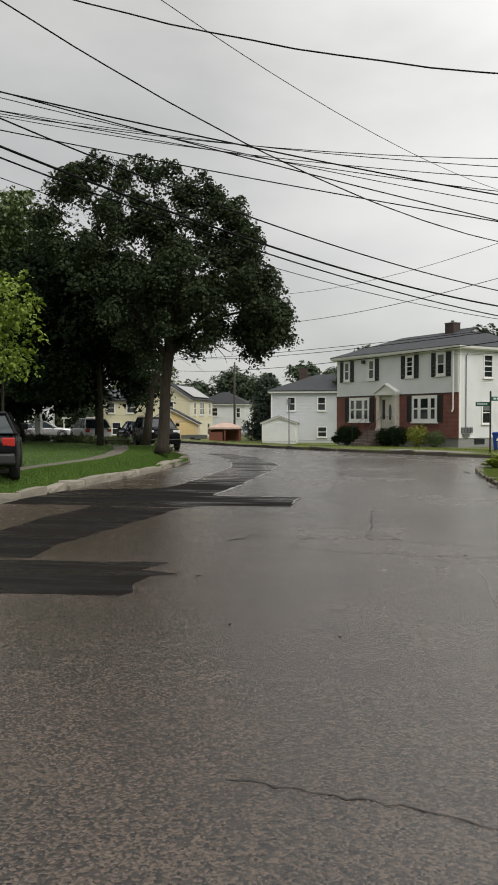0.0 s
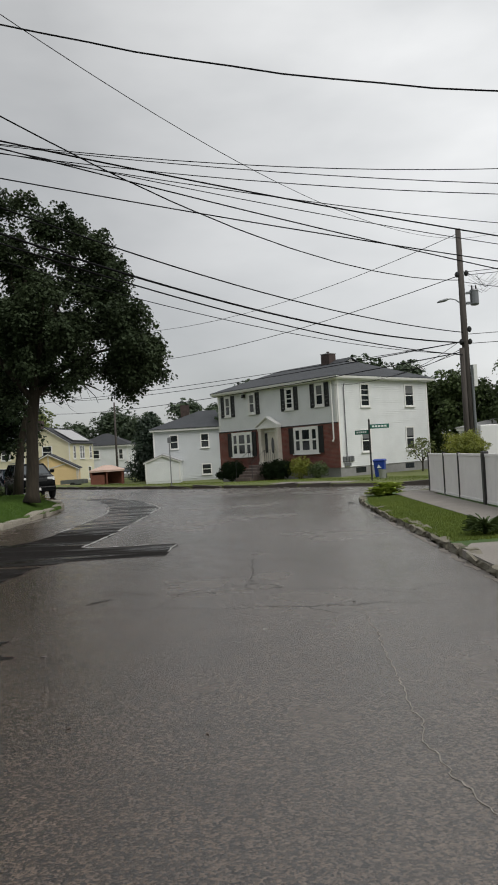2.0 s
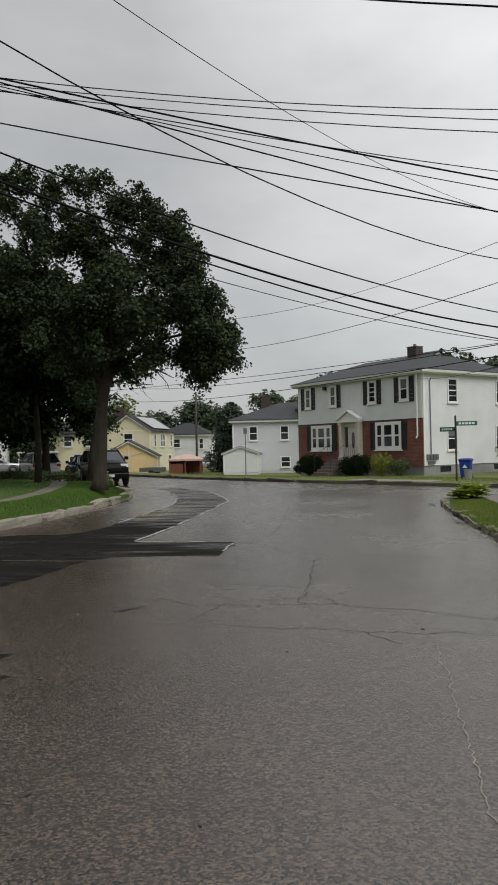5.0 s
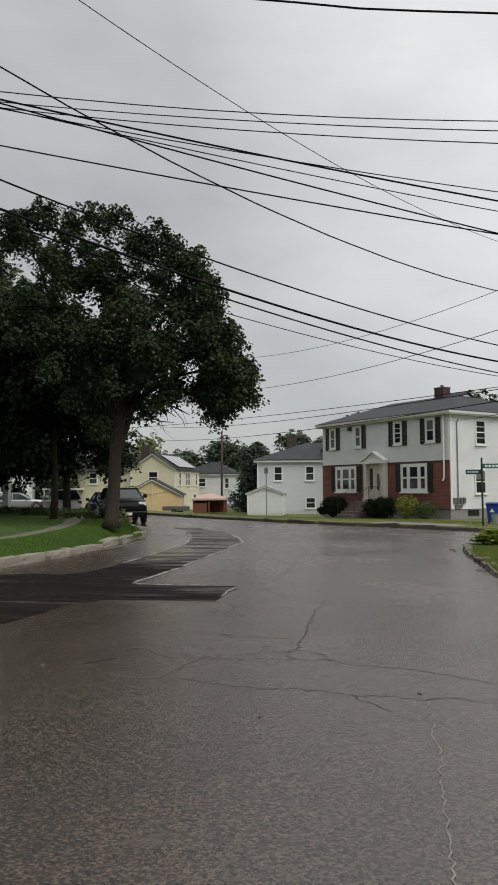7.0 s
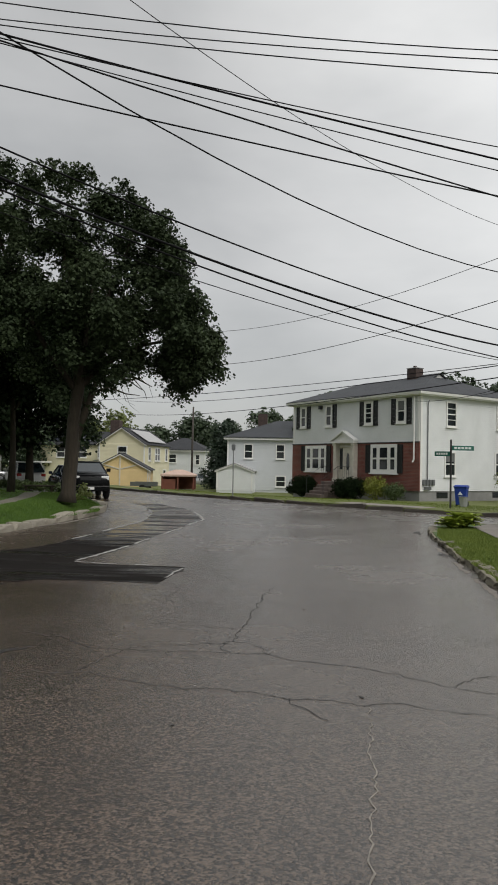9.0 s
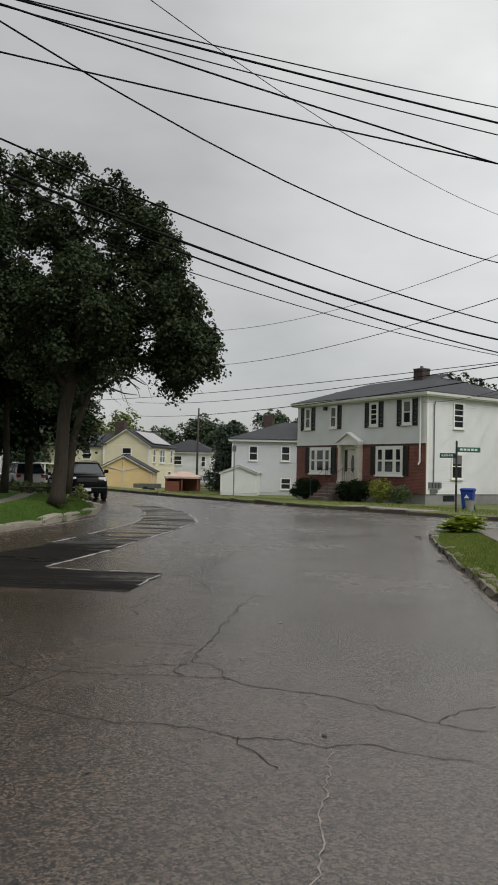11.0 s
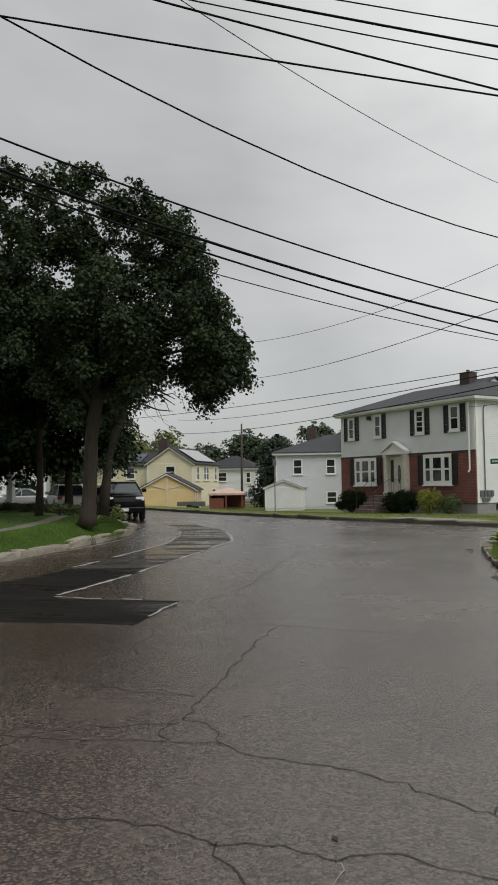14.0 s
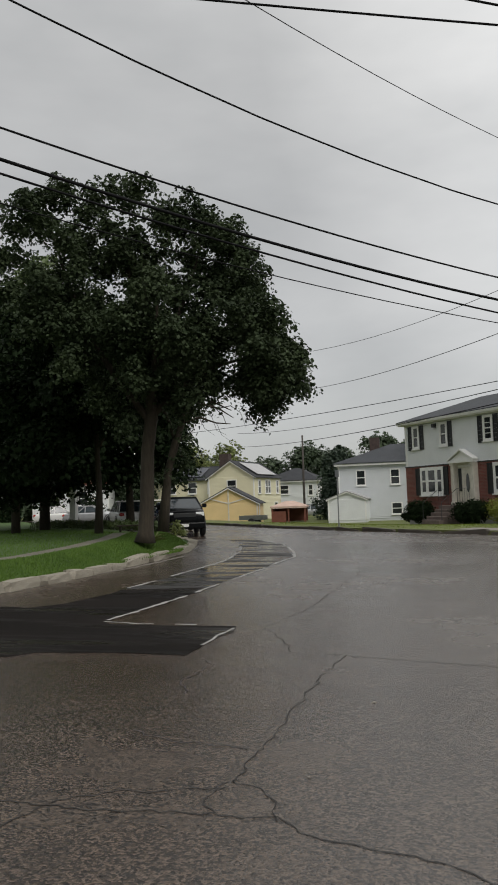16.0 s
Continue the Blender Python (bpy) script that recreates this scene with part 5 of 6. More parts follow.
tree(-8.9, 70.0, "dark dense columnar evergreen", [(0, 0, 0), (0, 0, 2), (0, 0, 3)], [0.15, 0.1, 0.03], [], [(0, 0, 0.5 + i * 0.5, 0.8 * (1 - (i / 6) ** 2) + 0.1, 0.8, 0.5) for i in range(6)], 3000, 0.24, LEAF_CONIFER, BARK, 71, -0.6)
# sapling at the house side
tree(10.3, 43.9, "young multi-stemmed sapling beside the house wall", [(0, 0, 0), (0, 0, 0.5), (0.05, 0, 0.9)], [0.05, 0.045, 0.02],
     [([(0, 0, 0.5), (-0.4, 0, 1.1), (-0.6, 0, 1.7)], [0.03, 0.02, 0.008]), ([(0, 0, 0.5), (0.3, 0.1, 1.2), (0.55, 0.1, 1.8)], [0.03, 0.02, 0.008]), ([(0, 0, 0.6), (0, 0, 1.3), (-0.05, 0, 2.0)], [0.03, 0.02, 0.008])],
     [(-0.5, 0, 1.5, 0.35, 0.35, 0.4), (0.5, 0.1, 1.6, 0.35, 0.35, 0.4), (0, 0, 1.9, 0.4, 0.4, 0.35), (0.1, 0, 1.2, 0.4, 0.4, 0.3)], 1100, 0.1, LEAF_LIGHT, BARK, 72, z=far_level(10.3, 43.9))


# ---- shrubs ----
def shrub(m, label, clumps, count, size, leaf, seed):
    s_ = thing("shrub", m, label, "shrub")
    bm = bmesh.new()
    for i, (x, y, z, rx, ry, rz) in enumerate(clumps):
        tube(bm, [(x * 0.3, y * 0.3, 0), (x * 0.7, y * 0.7, z * 0.5), (x, y, z)], [0.03, 0.02, 0.008], 5)
    part("stems", bm, BARK, s_)
    leaves("foliage", clumps, count, size, leaf, s_, seed, shell=0.4)
    return s_


shrub(pose(-9.75, 31.9, 0.1), "yellow-green weedy shoots at the foot of the tree", [(0, 0, 0.3, 0.24, 0.24, 0.32), (0.2, 0.1, 0.15, 0.2, 0.2, 0.15)], 420, 0.09, LEAF_LIGHT, 83)
hm = pose(HX, HY, -0.14, 0, 0, HA)
for u, o, h, w, leaf, lab, c in ((8.0, 1.5, 1.2, 0.85, LEAF_DARK_SHADE, "dark clipped yew beside the steps", 6200), (10.2, 0.7, 0.55, 0.4, LEAF_DARK_SHADE, "small dark shrub at the house corner", 1000),
                                (4.1, 1.6, 1.1, 0.8, LEAF_DARK_SHADE, "broad dark yew before the door", 4800), (3.45, 1.5, 1.2, 0.75, LEAF_DARK_SHADE, "broad dark yew before the door", 4200),
                                (2.1, 1.2, 1.25, 0.75, LEAF_GOLD, "yellow-green shrub under the picture window", 2200), (0.85, 1.0, 0.95, 0.6, LEAF_MID, "grey-green flowering shrub at the brick wall", 1600)):
    shrub(hm @ pose(-u, -o, 0), lab, [(0, 0, h * 0.5, w, w * 0.8, h * 0.5), (w * 0.4, 0.1, h * 0.62, w * 0.55, w * 0.5, h * 0.36), (-w * 0.4, -0.1, h * 0.58, w * 0.55, w * 0.5, h * 0.36)], c, 0.085, leaf, int(u * 10))
shrub(pose(6.45, 21.2, 0.1), "dome of dark leaves below, golden above, behind the fence", [(0, 0, 0.8, 0.75, 0.75, 0.5)], 3600, 0.07, LEAF_DARK_SHADE, 81)
shrub(pose(6.45, 21.15, 0.1), "golden clipped dome bush behind the fence", [(0, 0, 1.25, 0.62, 0.62, 0.5), (0.15, 0.1, 1.35, 0.4, 0.4, 0.35)], 12000, 0.045, LEAF_GOLD, 82)
for i, (x, y) in enumerate(((-14.8, 39.4), (-16.8, 40.6), (-18.8, 42.0), (-21.2, 43.4), (-12.9, 37.6), (-23.4, 44.8))):
    shrub(pose(x, y, 0.1), "low green shrub along the lawn edge", [(0, 0, 0.22, 1.0, 0.6, 0.25), (0.5, 0.2, 0.25, 0.6, 0.5, 0.2)], 1100, 0.12, LEAF_MID, 90 + i)
for i, (x, y) in enumerate(((-33.5, 62), (-36.5, 60), (-30.5, 64), (-44, 58), (-47, 56), (-27.5, 66), (-40, 58), (-51, 54))):
    shrub(pose(x, y, -0.3), "tall clipped evergreen bush", [(0, 0, 1.2, 1.0, 1.0, 1.3)], 1800, 0.2, LEAF_DARK_SHADE, 100 + i)


def rosette(m, label, n, length, width, arch, leaf, seed):
    """A clump of single broad leaves."""
    r_ = thing("plant", m, label, "plant")
    rng = random.Random(seed)
    for i in range(n):
        a, l, tilt = i * 2.4, length * rng.uniform(0.65, 1.1), rng.uniform(0.5, 1.38)
        bend = arch * (1.75 - 0.65 * tilt)
        bm = bmesh.new()
        prev = None
        for j in range(6):
            u = j / 5
            d, h = l * u * math.cos(tilt * 0.6) * (0.55 + 0.45 * u), l * math.sin(tilt) * (u - bend * u * u) * 1.3 + 0.03
            w = width * math.sin(math.pi * min(1, 0.12 + 0.88 * u)) ** 0.7 / 2 + 0.004
            c, s_ = math.cos(a), math.sin(a)
            v = [bm.verts.new((c * d - s_ * o, s_ * d + c * o, h - (0.02 if o == 0 else 0))) for o in (-w, 0, w)]
            if prev:
                for q in (0, 1):
                    bm.faces.new((prev[q], prev[q + 1], v[q + 1], v[q]))
            prev = v
        part("leaf", bm, leaf, r_, smooth=True)
    return r_


rosette(pose(4.05, 21.0, 0.1), "large lime-green hosta at the street corner", 110, 0.6, 0.3, 0.56, LEAF_HOSTA, 1)
rosette(pose(3.7, 20.7, 0.1), "large lime-green hosta at the street corner", 60, 0.45, 0.24, 0.56, LEAF_HOSTA, 2)
rosette(pose(3.72, 10.75, 0.1), "dark strap-leaved daylily clump on the verge", 170, 0.4, 0.026, 0.5, LEAF_MID, 3)
rosette(pose(4.15, 10.9, 0.1), "dark strap-leaved daylily clump on the verge", 90, 0.32, 0.024, 0.5, LEAF_MID, 4)
rosette(pose(-6.95, 23.35, 0.36), "weedy clump at the foot of the tree", 26, 0.4, 0.04, 0.5, LEAF_LIGHT, 5)
for x, y, h, w in ((-30, 76, 7.5, 4.5), (-36, 77, 8.5, 4.5), (-42, 72, 8.5, 4.5), (-46, 64, 8, 4.5)):
    far_tree(x, y, h, w, "leafy tree behind the white house", LEAF_FAR, k, 8000, 0.34, -0.5, 0.0)
    k += 1
# Added tree, coloured near-black to fill the shade where sky showed through.
view_tree(-20.0, 37.5, "dense shade-dark tree at the edge of the lawn", ((-2.4, 4.0, 1.8), (0.2, 4.4, 1.8), (-3.4, 6.6, 2.0), (-0.8, 6.8, 2.0), (1.6, 6.6, 1.8), (-2.2, 9.0, 1.9), (0.4, 9.2, 1.8), (-4.6, 4.6, 1.6), (2.4, 4.2, 1.3), (-1.0, 3.0, 1.0)),
          [(-0.6, 0), (-0.6, 2.0), (-0.7, 5.0), (-0.8, 8.5)], [0.24, 0.19, 0.14, 0.05], [], 46000, 0.24, LEAF_DARK_SHADE, BARK, 18)


# ---- vehicles ----
def vehicle(name, m, label, L, W, H, paint, style="suv", rails=False, category="car"):
    """Front towards +x, standing on z 0."""
    c = thing(name, m, label, category)
    hood, belt = {"suv": (0.7, 0.7), "crossover": (0.6, 0.62), "sedan": (0.62, 0.64), "van": (0.5, 0.52)}[style]
    hood, belt = hood * H, belt * H
    clear = {"suv": 0.32, "crossover": 0.24}.get(style, 0.2)
    h, w = L / 2, W / 2
    cab = {"suv": (-h + 0.06, h * 0.45, -h + 0.32, h * 0.1), "crossover": (-h + 0.1, h * 0.5, -h + 0.75, h * 0.08),
           "sedan": (-h + 0.4, h * 0.42, -h + 1.2, h * 0.02), "van": (-h + 0.02, h * 0.8, -h + 0.1, h * 0.4)}[style]
    tail = belt - (0.0 if style in ("suv", "van") else 0.06)
    bm = bmesh.new()
    rings = []
    for x, k, lo, hi in ((-h, 0.84, clear + 0.16, tail - 0.22), (-h + 0.05, 0.93, clear + 0.02, tail - 0.07), (-h + 0.22, 0.99, clear, tail), (-h * 0.5, 1.0, clear, belt), (h * 0.3, 1.0, clear, belt), (h * 0.46, 1.0, clear, hood + 0.01),
                         (h * 0.72, 0.985, clear, hood - 0.03), (h - 0.2, 0.95, clear + 0.01, hood - 0.08), (h - 0.07, 0.9, clear + 0.03, hood - 0.15), (h, 0.82, clear + 0.12, hood - 0.3)):
        half = [(0.9, lo), (0.97, lo + 0.08), (1.0, lo + (hi - lo) * 0.45), (0.985, lo + (hi - lo) * 0.75), (0.95, hi - 0.06), (0.88, hi - 0.012), (0.5, hi + 0.012), (0.0, hi + 0.02)]
        ring = [(x, -w * k * q, z) for q, z in half] + [(x, w * k * q, z) for q, z in half[-2::-1]]
        rings.append(ring)
    loft(bm, rings)
    body = part("body", bm, paint, c, smooth=True)
    xr, xf, tr, tf = cab
    wb, wt = w - 0.05, w - (0.16 if style == "van" else 0.24)
    bm = bmesh.new()
    base = [(xr, -wb, belt - 0.02), (xf, -wb, belt - 0.02), (xf, wb, belt - 0.02), (xr, wb, belt - 0.02)]
    top = [(tr, -wt, H - 0.05), (tf, -wt, H - 0.05), (tf, wt, H - 0.05), (tr, wt, H - 0.05)]
    loft(bm, [base, top])
    bevel(bm, 0.03, 2)
    if style == "van":
        part("cargo_body", bm, paint, body)
        # windows of the cab only
        for s_ in (-1, 1):
            bm = bmesh.new()
            q = [(h * 0.2, belt + 0.08), (h * 0.68, belt + 0.08), (h * 0.42, H - 0.3), (h * 0.2, H - 0.3)]
            loft(bm, [[(x, s_ * (wb - (wb - wt) * (z - belt) / (H - belt) + o), z) for x, z in q] for o in (-0.01, 0.012)])
            part("side_window", bm, CARGLASS, body)
        bm = bmesh.new()
        loft(bm, [[(xf - 0.06 + o, s_ * (wb - 0.12), belt + 0.06) for s_ in (-1, 1)] + [(tf + 0.1 + o, s_ * (wt - 0.1), H - 0.2) for s_ in (1, -1)] for o in (-0.02, 0.05)])
        part("windscreen", bm, CARGLASS, body)
    else:
        part("glasshouse", bm, CARGLASS, body, "dark tinted windows")
        bm = bmesh.new()
        box(bm, (tr - 0.05, -wt - 0.02, H - 0.08), (tf + 0.04, wt + 0.02, H))
        bevel(bm, 0.035, 2)
        part("roof", bm, paint, body)
        xm = (xr + xf) / 2 - 0.05
        for s_ in (-1, 1):
            for a, b in (((xr + 0.02, belt), (tr, H - 0.05)), ((xf - 0.02, belt), (tf, H - 0.05)), ((xm, belt), (xm, H - 0.05)), ((xr + 0.75, belt), (tr + 0.5, H - 0.05))):
                bm = bmesh.new()
                tube(bm, [(a[0], s_ * wb, a[1] - 0.03), (b[0], s_ * (wt + 0.005), b[1])], 0.04, 6)
                part("pillar", bm, paint, body)
            if rails:
                bm = bmesh.new()
                tube(bm, [(tr + 0.1, s_ * (wt - 0.05), H + 0.05), (tf - 0.2, s_ * (wt - 0.05), H + 0.05)], 0.022, 6)
                part("roof_rail", bm, METAL, body)
    r = 0.37 if style == "suv" else 0.32
    for x in (-h + L * 0.2, h - L * 0.19):
        for s_ in (-1, 1):
            bm = bmesh.new()
            prof = [(r * 0.62, w + 0.01), (r - 0.03, w + 0.012), (r, w - 0.03), (r, w - 0.17), (r - 0.04, w - 0.2), (r * 0.62, w - 0.2)]
            loft(bm, [[(x + q * math.cos(a * math.pi / 12), s_ * y, r + q * math.sin(a * math.pi / 12)) for a in range(24)] for q, y in prof], cap=False)
            wheel = part("wheel", bm, RUBBER, c, "black rubber tyre", smooth=True)
            bm = bmesh.new()
            loft(bm, [[(x + q * math.cos(a * math.pi / 10), s_ * y, r + q * math.sin(a * math.pi / 10)) for a in range(20)] for q, y in ((r * 0.64, w - 0.03), (r * 0.5, w - 0.01), (r * 0.16, w - 0.025), (r * 0.1, w))])
            part("rim", bm, STEEL, wheel)
            bm = bmesh.new()
            loft(bm, [[(x + q * math.cos(a * math.pi / 14), s_ * y, r + q * math.sin(a * math.pi / 14)) for a in range(-1, 16)] for q, y in ((r + 0.03, w + 0.005), (r + 0.09, w + 0.008), (r + 0.09, w - 0.06), (r + 0.03, w - 0.06))], cap=False, close=False)
            part("wheel_arch", bm, RUBBER, body)
    zl = hood - 0.32
    for s_ in (-1, 1):
        bm = bmesh.new()
        box(bm, (h - 0.2, min(s_ * (w - 0.1), s_ * (w - 0.44)), zl), (h - 0.03, max(s_ * (w - 0.1), s_ * (w - 0.44)), zl + 0.17))
        bevel(bm, 0.02, 1)
        part("headlight", bm, LAMPGLASS, body, "clear headlight")
        bm = bmesh.new()
        box(bm, (-h + 0.0, min(s_ * (w - 0.06), s_ * (w - 0.32)), belt - 0.28), (-h + 0.2, max(s_ * (w - 0.06), s_ * (w - 0.32)), belt - 0.1))
        bevel(bm, 0.02, 1)
        part("tail_light", bm, TAIL, body, "red tail light")
        bm = bmesh.new()
        box(bm, (xf - 0.32, min(s_ * (w - 0.02), s_ * (w + 0.17)), belt + 0.02), (xf - 0.2, max(s_ * (w - 0.02), s_ * (w + 0.17)), belt + 0.18))
        bevel(bm, 0.03, 1)
        part("mirror", bm, paint, body)
    boxpart("grille", (h - 0.07, -w + 0.46, zl - 0.03), (h + 0.012, w - 0.46, zl + 0.13), SHUTTER, body, "black grille", 0.01)
    bm = bmesh.new()
    box(bm, (h - 0.12, -w + 0.06, clear + 0.02), (h + 0.05, w - 0.06, clear + 0.28))
    bevel(bm, 0.05, 2)
    bump_ = part("front_bumper", bm, paint, body)
    boxpart("plate", (h + 0.05, -0.16, clear + 0.1), (h + 0.058, 0.16, clear + 0.22), TRIM, bump_, "pale number plate")
    bm = bmesh.new()
    box(bm, (-h - 0.04, -w + 0.06, clear + 0.05), (-h + 0.12, w - 0.06, clear + 0.28))
    bevel(bm, 0.05, 2)
    part("rear_bumper", bm, SHUTTER if style == "suv" else paint, body)
    boxpart("rear_plate", (-h - 0.02, -0.16, belt - 0.3), (-h + 0.03, 0.16, belt - 0.18), TRIM, body, "pale number plate")
    return c


vehicle("parked_car", pose(-10.75, 34.9, 0, 0, 0, -64), "black sport utility vehicle parked under the trees", 4.4, 1.8, 1.66, CARBLACK, "suv", True)
vehicle("parked_car", pose(-13.4, 40.2, 0, 0, 0, 122), "dark blue car parked behind the black one", 4.3, 1.75, 1.45, CARDARK, "sedan")
vehicle("parked_car", pose(-18.6, 46.0, 0, 0, 0, 126), "white crossover parked beyond the lawn", 4.4, 1.8, 1.6, CARWHITE, "crossover")
vehicle("parked_car", pose(-26.5, 56.5, -0.05, 0, 0, 20), "silver sedan parked on the far side", 4.4, 1.75, 1.4, CARSILVER, "sedan")
vehicle("parked_car", pose(-30.5, 58.5, -0.05, 0, 0, 30), "white car parked on the far side", 4.2, 1.75, 1.4, CARWHITE, "sedan")
vehicle("parked_car", pose(-13.4, 78.5, -0.6, 0, 0, 10), "silver car far off beside the canopy", 4.2, 1.75, 1.35, CARSILVER, "sedan")
vehicle("parked_car", pose(-8.77, 13.67, 0.3, 0, 0, 115), "dark car parked up on the lawn edge", 4.5, 1.8, 1.45, CARBLACK, "suv")
vehicle("parked_van", pose(9.95, 23.9, 0, 0, 0, -3), "white high-roofed van parked behind the fence", 4.9, 1.9, 2.12, CARWHITE, "van", category="van")
# low trailer beside the ochre garage
tr_ = thing("trailer", pose(-14.9, 61.0, -0.6, 0, 0, -8), "low grey utility trailer with raised sides", "trailer")
for lo, hi in (((-1.0, -0.5, 0.4), (1.0, 0.5, 0.46)), ((-1.0, -0.52, 0.4), (1.0, -0.47, 0.75)), ((-1.0, 0.47, 0.4), (1.0, 0.52, 0.75)), ((0.95, -0.5, 0.4), (1.0, 0.5, 0.75))):
    boxpart("panel", lo, hi, METAL, tr_)
for s_ in (-0.6, 0.6):
    bm = bmesh.new()
    loft(bm, [[(0.1 + 0.27 * math.cos(a * math.pi / 8), s_ + o, 0.27 + 0.27 * math.sin(a * math.pi / 8)) for a in range(16)] for o in (-0.07, 0.07)])
    part("wheel", bm, RUBBER, tr_)


# ---- fence ----
fence = thing("fence", pose(5.5, 0, 0.1), "pale vinyl panel fence with dark posts", "fence")
FY = [21.8, 20.0, 18.5, 16.3, 15.15, 13.4, 11.4]
for i, y in enumerate(FY):
    r = 0.075 if i == 3 else 0.04
    bm = bmesh.new()
    box(bm, (-r, y - r, -0.1), (r, y + r, 1.2 + (0.03 if i == 3 else 0.0)))
    bevel(bm, 0.012, 1)
    part("post", bm, POST, fence, "dark fence post")
    if i:
        a, b = FY[i] + 0.05, FY[i - 1] - 0.05
        bm = bmesh.new()
        box(bm, (-0.02, a, 0.03), (0.02, b, 1.15))
        bevel(bm, 0.008, 1)
        pn = part("panel", bm, FENCE, fence, "pale grey vinyl panel")
        boxpart("rail", (-0.035, a, 1.1), (0.035, b, 1.17), FENCE, pn, "", 0.008)
        boxpart("rail", (-0.032, a, 0.02), (0.032, b, 0.09), FENCE, pn, "", 0.008)
        n = max(2, int((b - a) / 0.3))
        for k in range(1, n):
            yy = a + (b - a) * k / n
            boxpart("seam", (-0.024, yy - 0.004, 0.09), (0.024, yy + 0.004, 1.1), FENCE, pn)

# ---- utility pole ----
PX, PY = 7.15, 22.9
up = thing("utility_pole", pose(PX, PY, 0), "weathered wooden utility pole with transformer and lamp", "pole")
bm = bmesh.new()
tube(bm, [(0.02, 0, -0.1), (0, 0, 4), (-0.02, 0, 8.4)], [0.125, 0.11, 0.085], 14)
part("pole", bm, POLE, up, smooth=True)
bm = bmesh.new()
tube(bm, [(-0.15, -0.1, -0.1), (-0.15, -0.1, 4.55)], [0.09, 0.08], 10)
part("stub_pole", bm, POLE, up, "older stub pole strapped beside it", smooth=True)
bm = bmesh.new()
tube(bm, [(0.15, -0.1, -0.1), (0.13, -0.1, 4.0)], [0.05, 0.04], 8)
part("conduit", bm, METAL, up)
boxpart("board", (0.16, -0.18, 3.3), (0.27, -0.14, 4.0), TRIM, up, "narrow white marker board")
bm = bmesh.new()
prof = [(0.0, 5.9), (0.11, 5.91), (0.135, 5.95), (0.135, 6.34), (0.145, 6.36), (0.13, 6.4), (0.0, 6.43)]
loft(bm, [[(0.36 + max(q, 0.001) * math.cos(a * math.pi / 9), -0.06 + max(q, 0.001) * math.sin(a * math.pi / 9), z) for a in range(18)] for q, z in prof])
tf_ = part("transformer", bm, METAL, up, "grey transformer can")
for dx in (-0.08, 0.08):
    bm = bmesh.new()
    tube(bm, [(0.36 + dx * 0.8, -0.06, 6.4), (0.36 + dx * 0.8, -0.06, 6.55)], [0.03, 0.02], 6)
    part("bushing", bm, RUBBER, tf_)
boxpart("bracket", (0.1, -0.12, 5.95), (0.26, 0.0, 6.02), METAL, up)
boxpart("bracket", (0.1, -0.12, 6.28), (0.26, 0.0, 6.34), METAL, up)
bm = bmesh.new()
tube(bm, [(-0.08, -0.02, 6.0), (-0.25, -0.06, 6.12), (-0.42, -0.1, 6.15), (-0.56, -0.12, 6.12)], 0.02, 7)
la = part("lamp_arm", bm, METAL, up, "curved lamp arm")
bm = bmesh.new()
loft(bm, [[(x, -0.12 + w * math.cos(a * math.pi / 6), z + hh * math.sin(a * math.pi / 6)) for a in range(12)] for x, w, z, hh in ((-0.5, 0.04, 6.14, 0.03), (-0.6, 0.08, 6.11, 0.05), (-0.78, 0.07, 6.07, 0.04), (-0.86, 0.02, 6.05, 0.02))])
part("lamp_head", bm, METAL, la, "grey street lamp head")
for k, (dx, z) in enumerate(((-0.15, 6.92), (0.15, 6.95), (0.14, 5.15), (0.14, 4.75), (-0.14, 4.75))):
    bm = bmesh.new()
    tube(bm, [(dx, -0.05, z - 0.09), (dx, -0.05, z - 0.03), (dx, -0.05, z + 0.03), (dx, -0.05, z + 0.09)], [0.03, 0.07, 0.07, 0.03], 8)
    part("insulator", bm, RUBBER, up)
for i in range(9):
    bm = bmesh.new()
    rng_ = random.Random(i)
    a, b = (rng_.uniform(0.1, 0.5), -0.05, rng_.uniform(6.5, 7.0)), (rng_.uniform(0.7, 1.5), -0.05, rng_.uniform(6.6, 7.1))
    tube(bm, [a, ((a[0] + b[0]) / 2, -0.05, min(a[2], b[2]) - 0.25), b], 0.0045, 4)
    part("jumper_cable", bm, WIRE, up)


# ---- wires ----
def wire(name, p, q, sag, radius, u0=0.0, u1=1.0, label="black overhead cable crossing the street", wave=0.0):
    p, q = Vector(p), Vector(q)
    pts = []
    n = 40
    for i in range(n + 1):
        u = u0 + (u1 - u0) * i / n
        c = p.lerp(q, u)
        c.z -= 4 * sag * u * (1 - u)
        if wave:
            c.z += wave * math.sin(i * 2.1)
        pts.append(c)
    bm = bmesh.new()
    tube(bm, pts, radius * 0.78, 6)
    return tagged(part(name, bm, WIRE, smooth=True), label=label, category="cable", group="overhead cables")


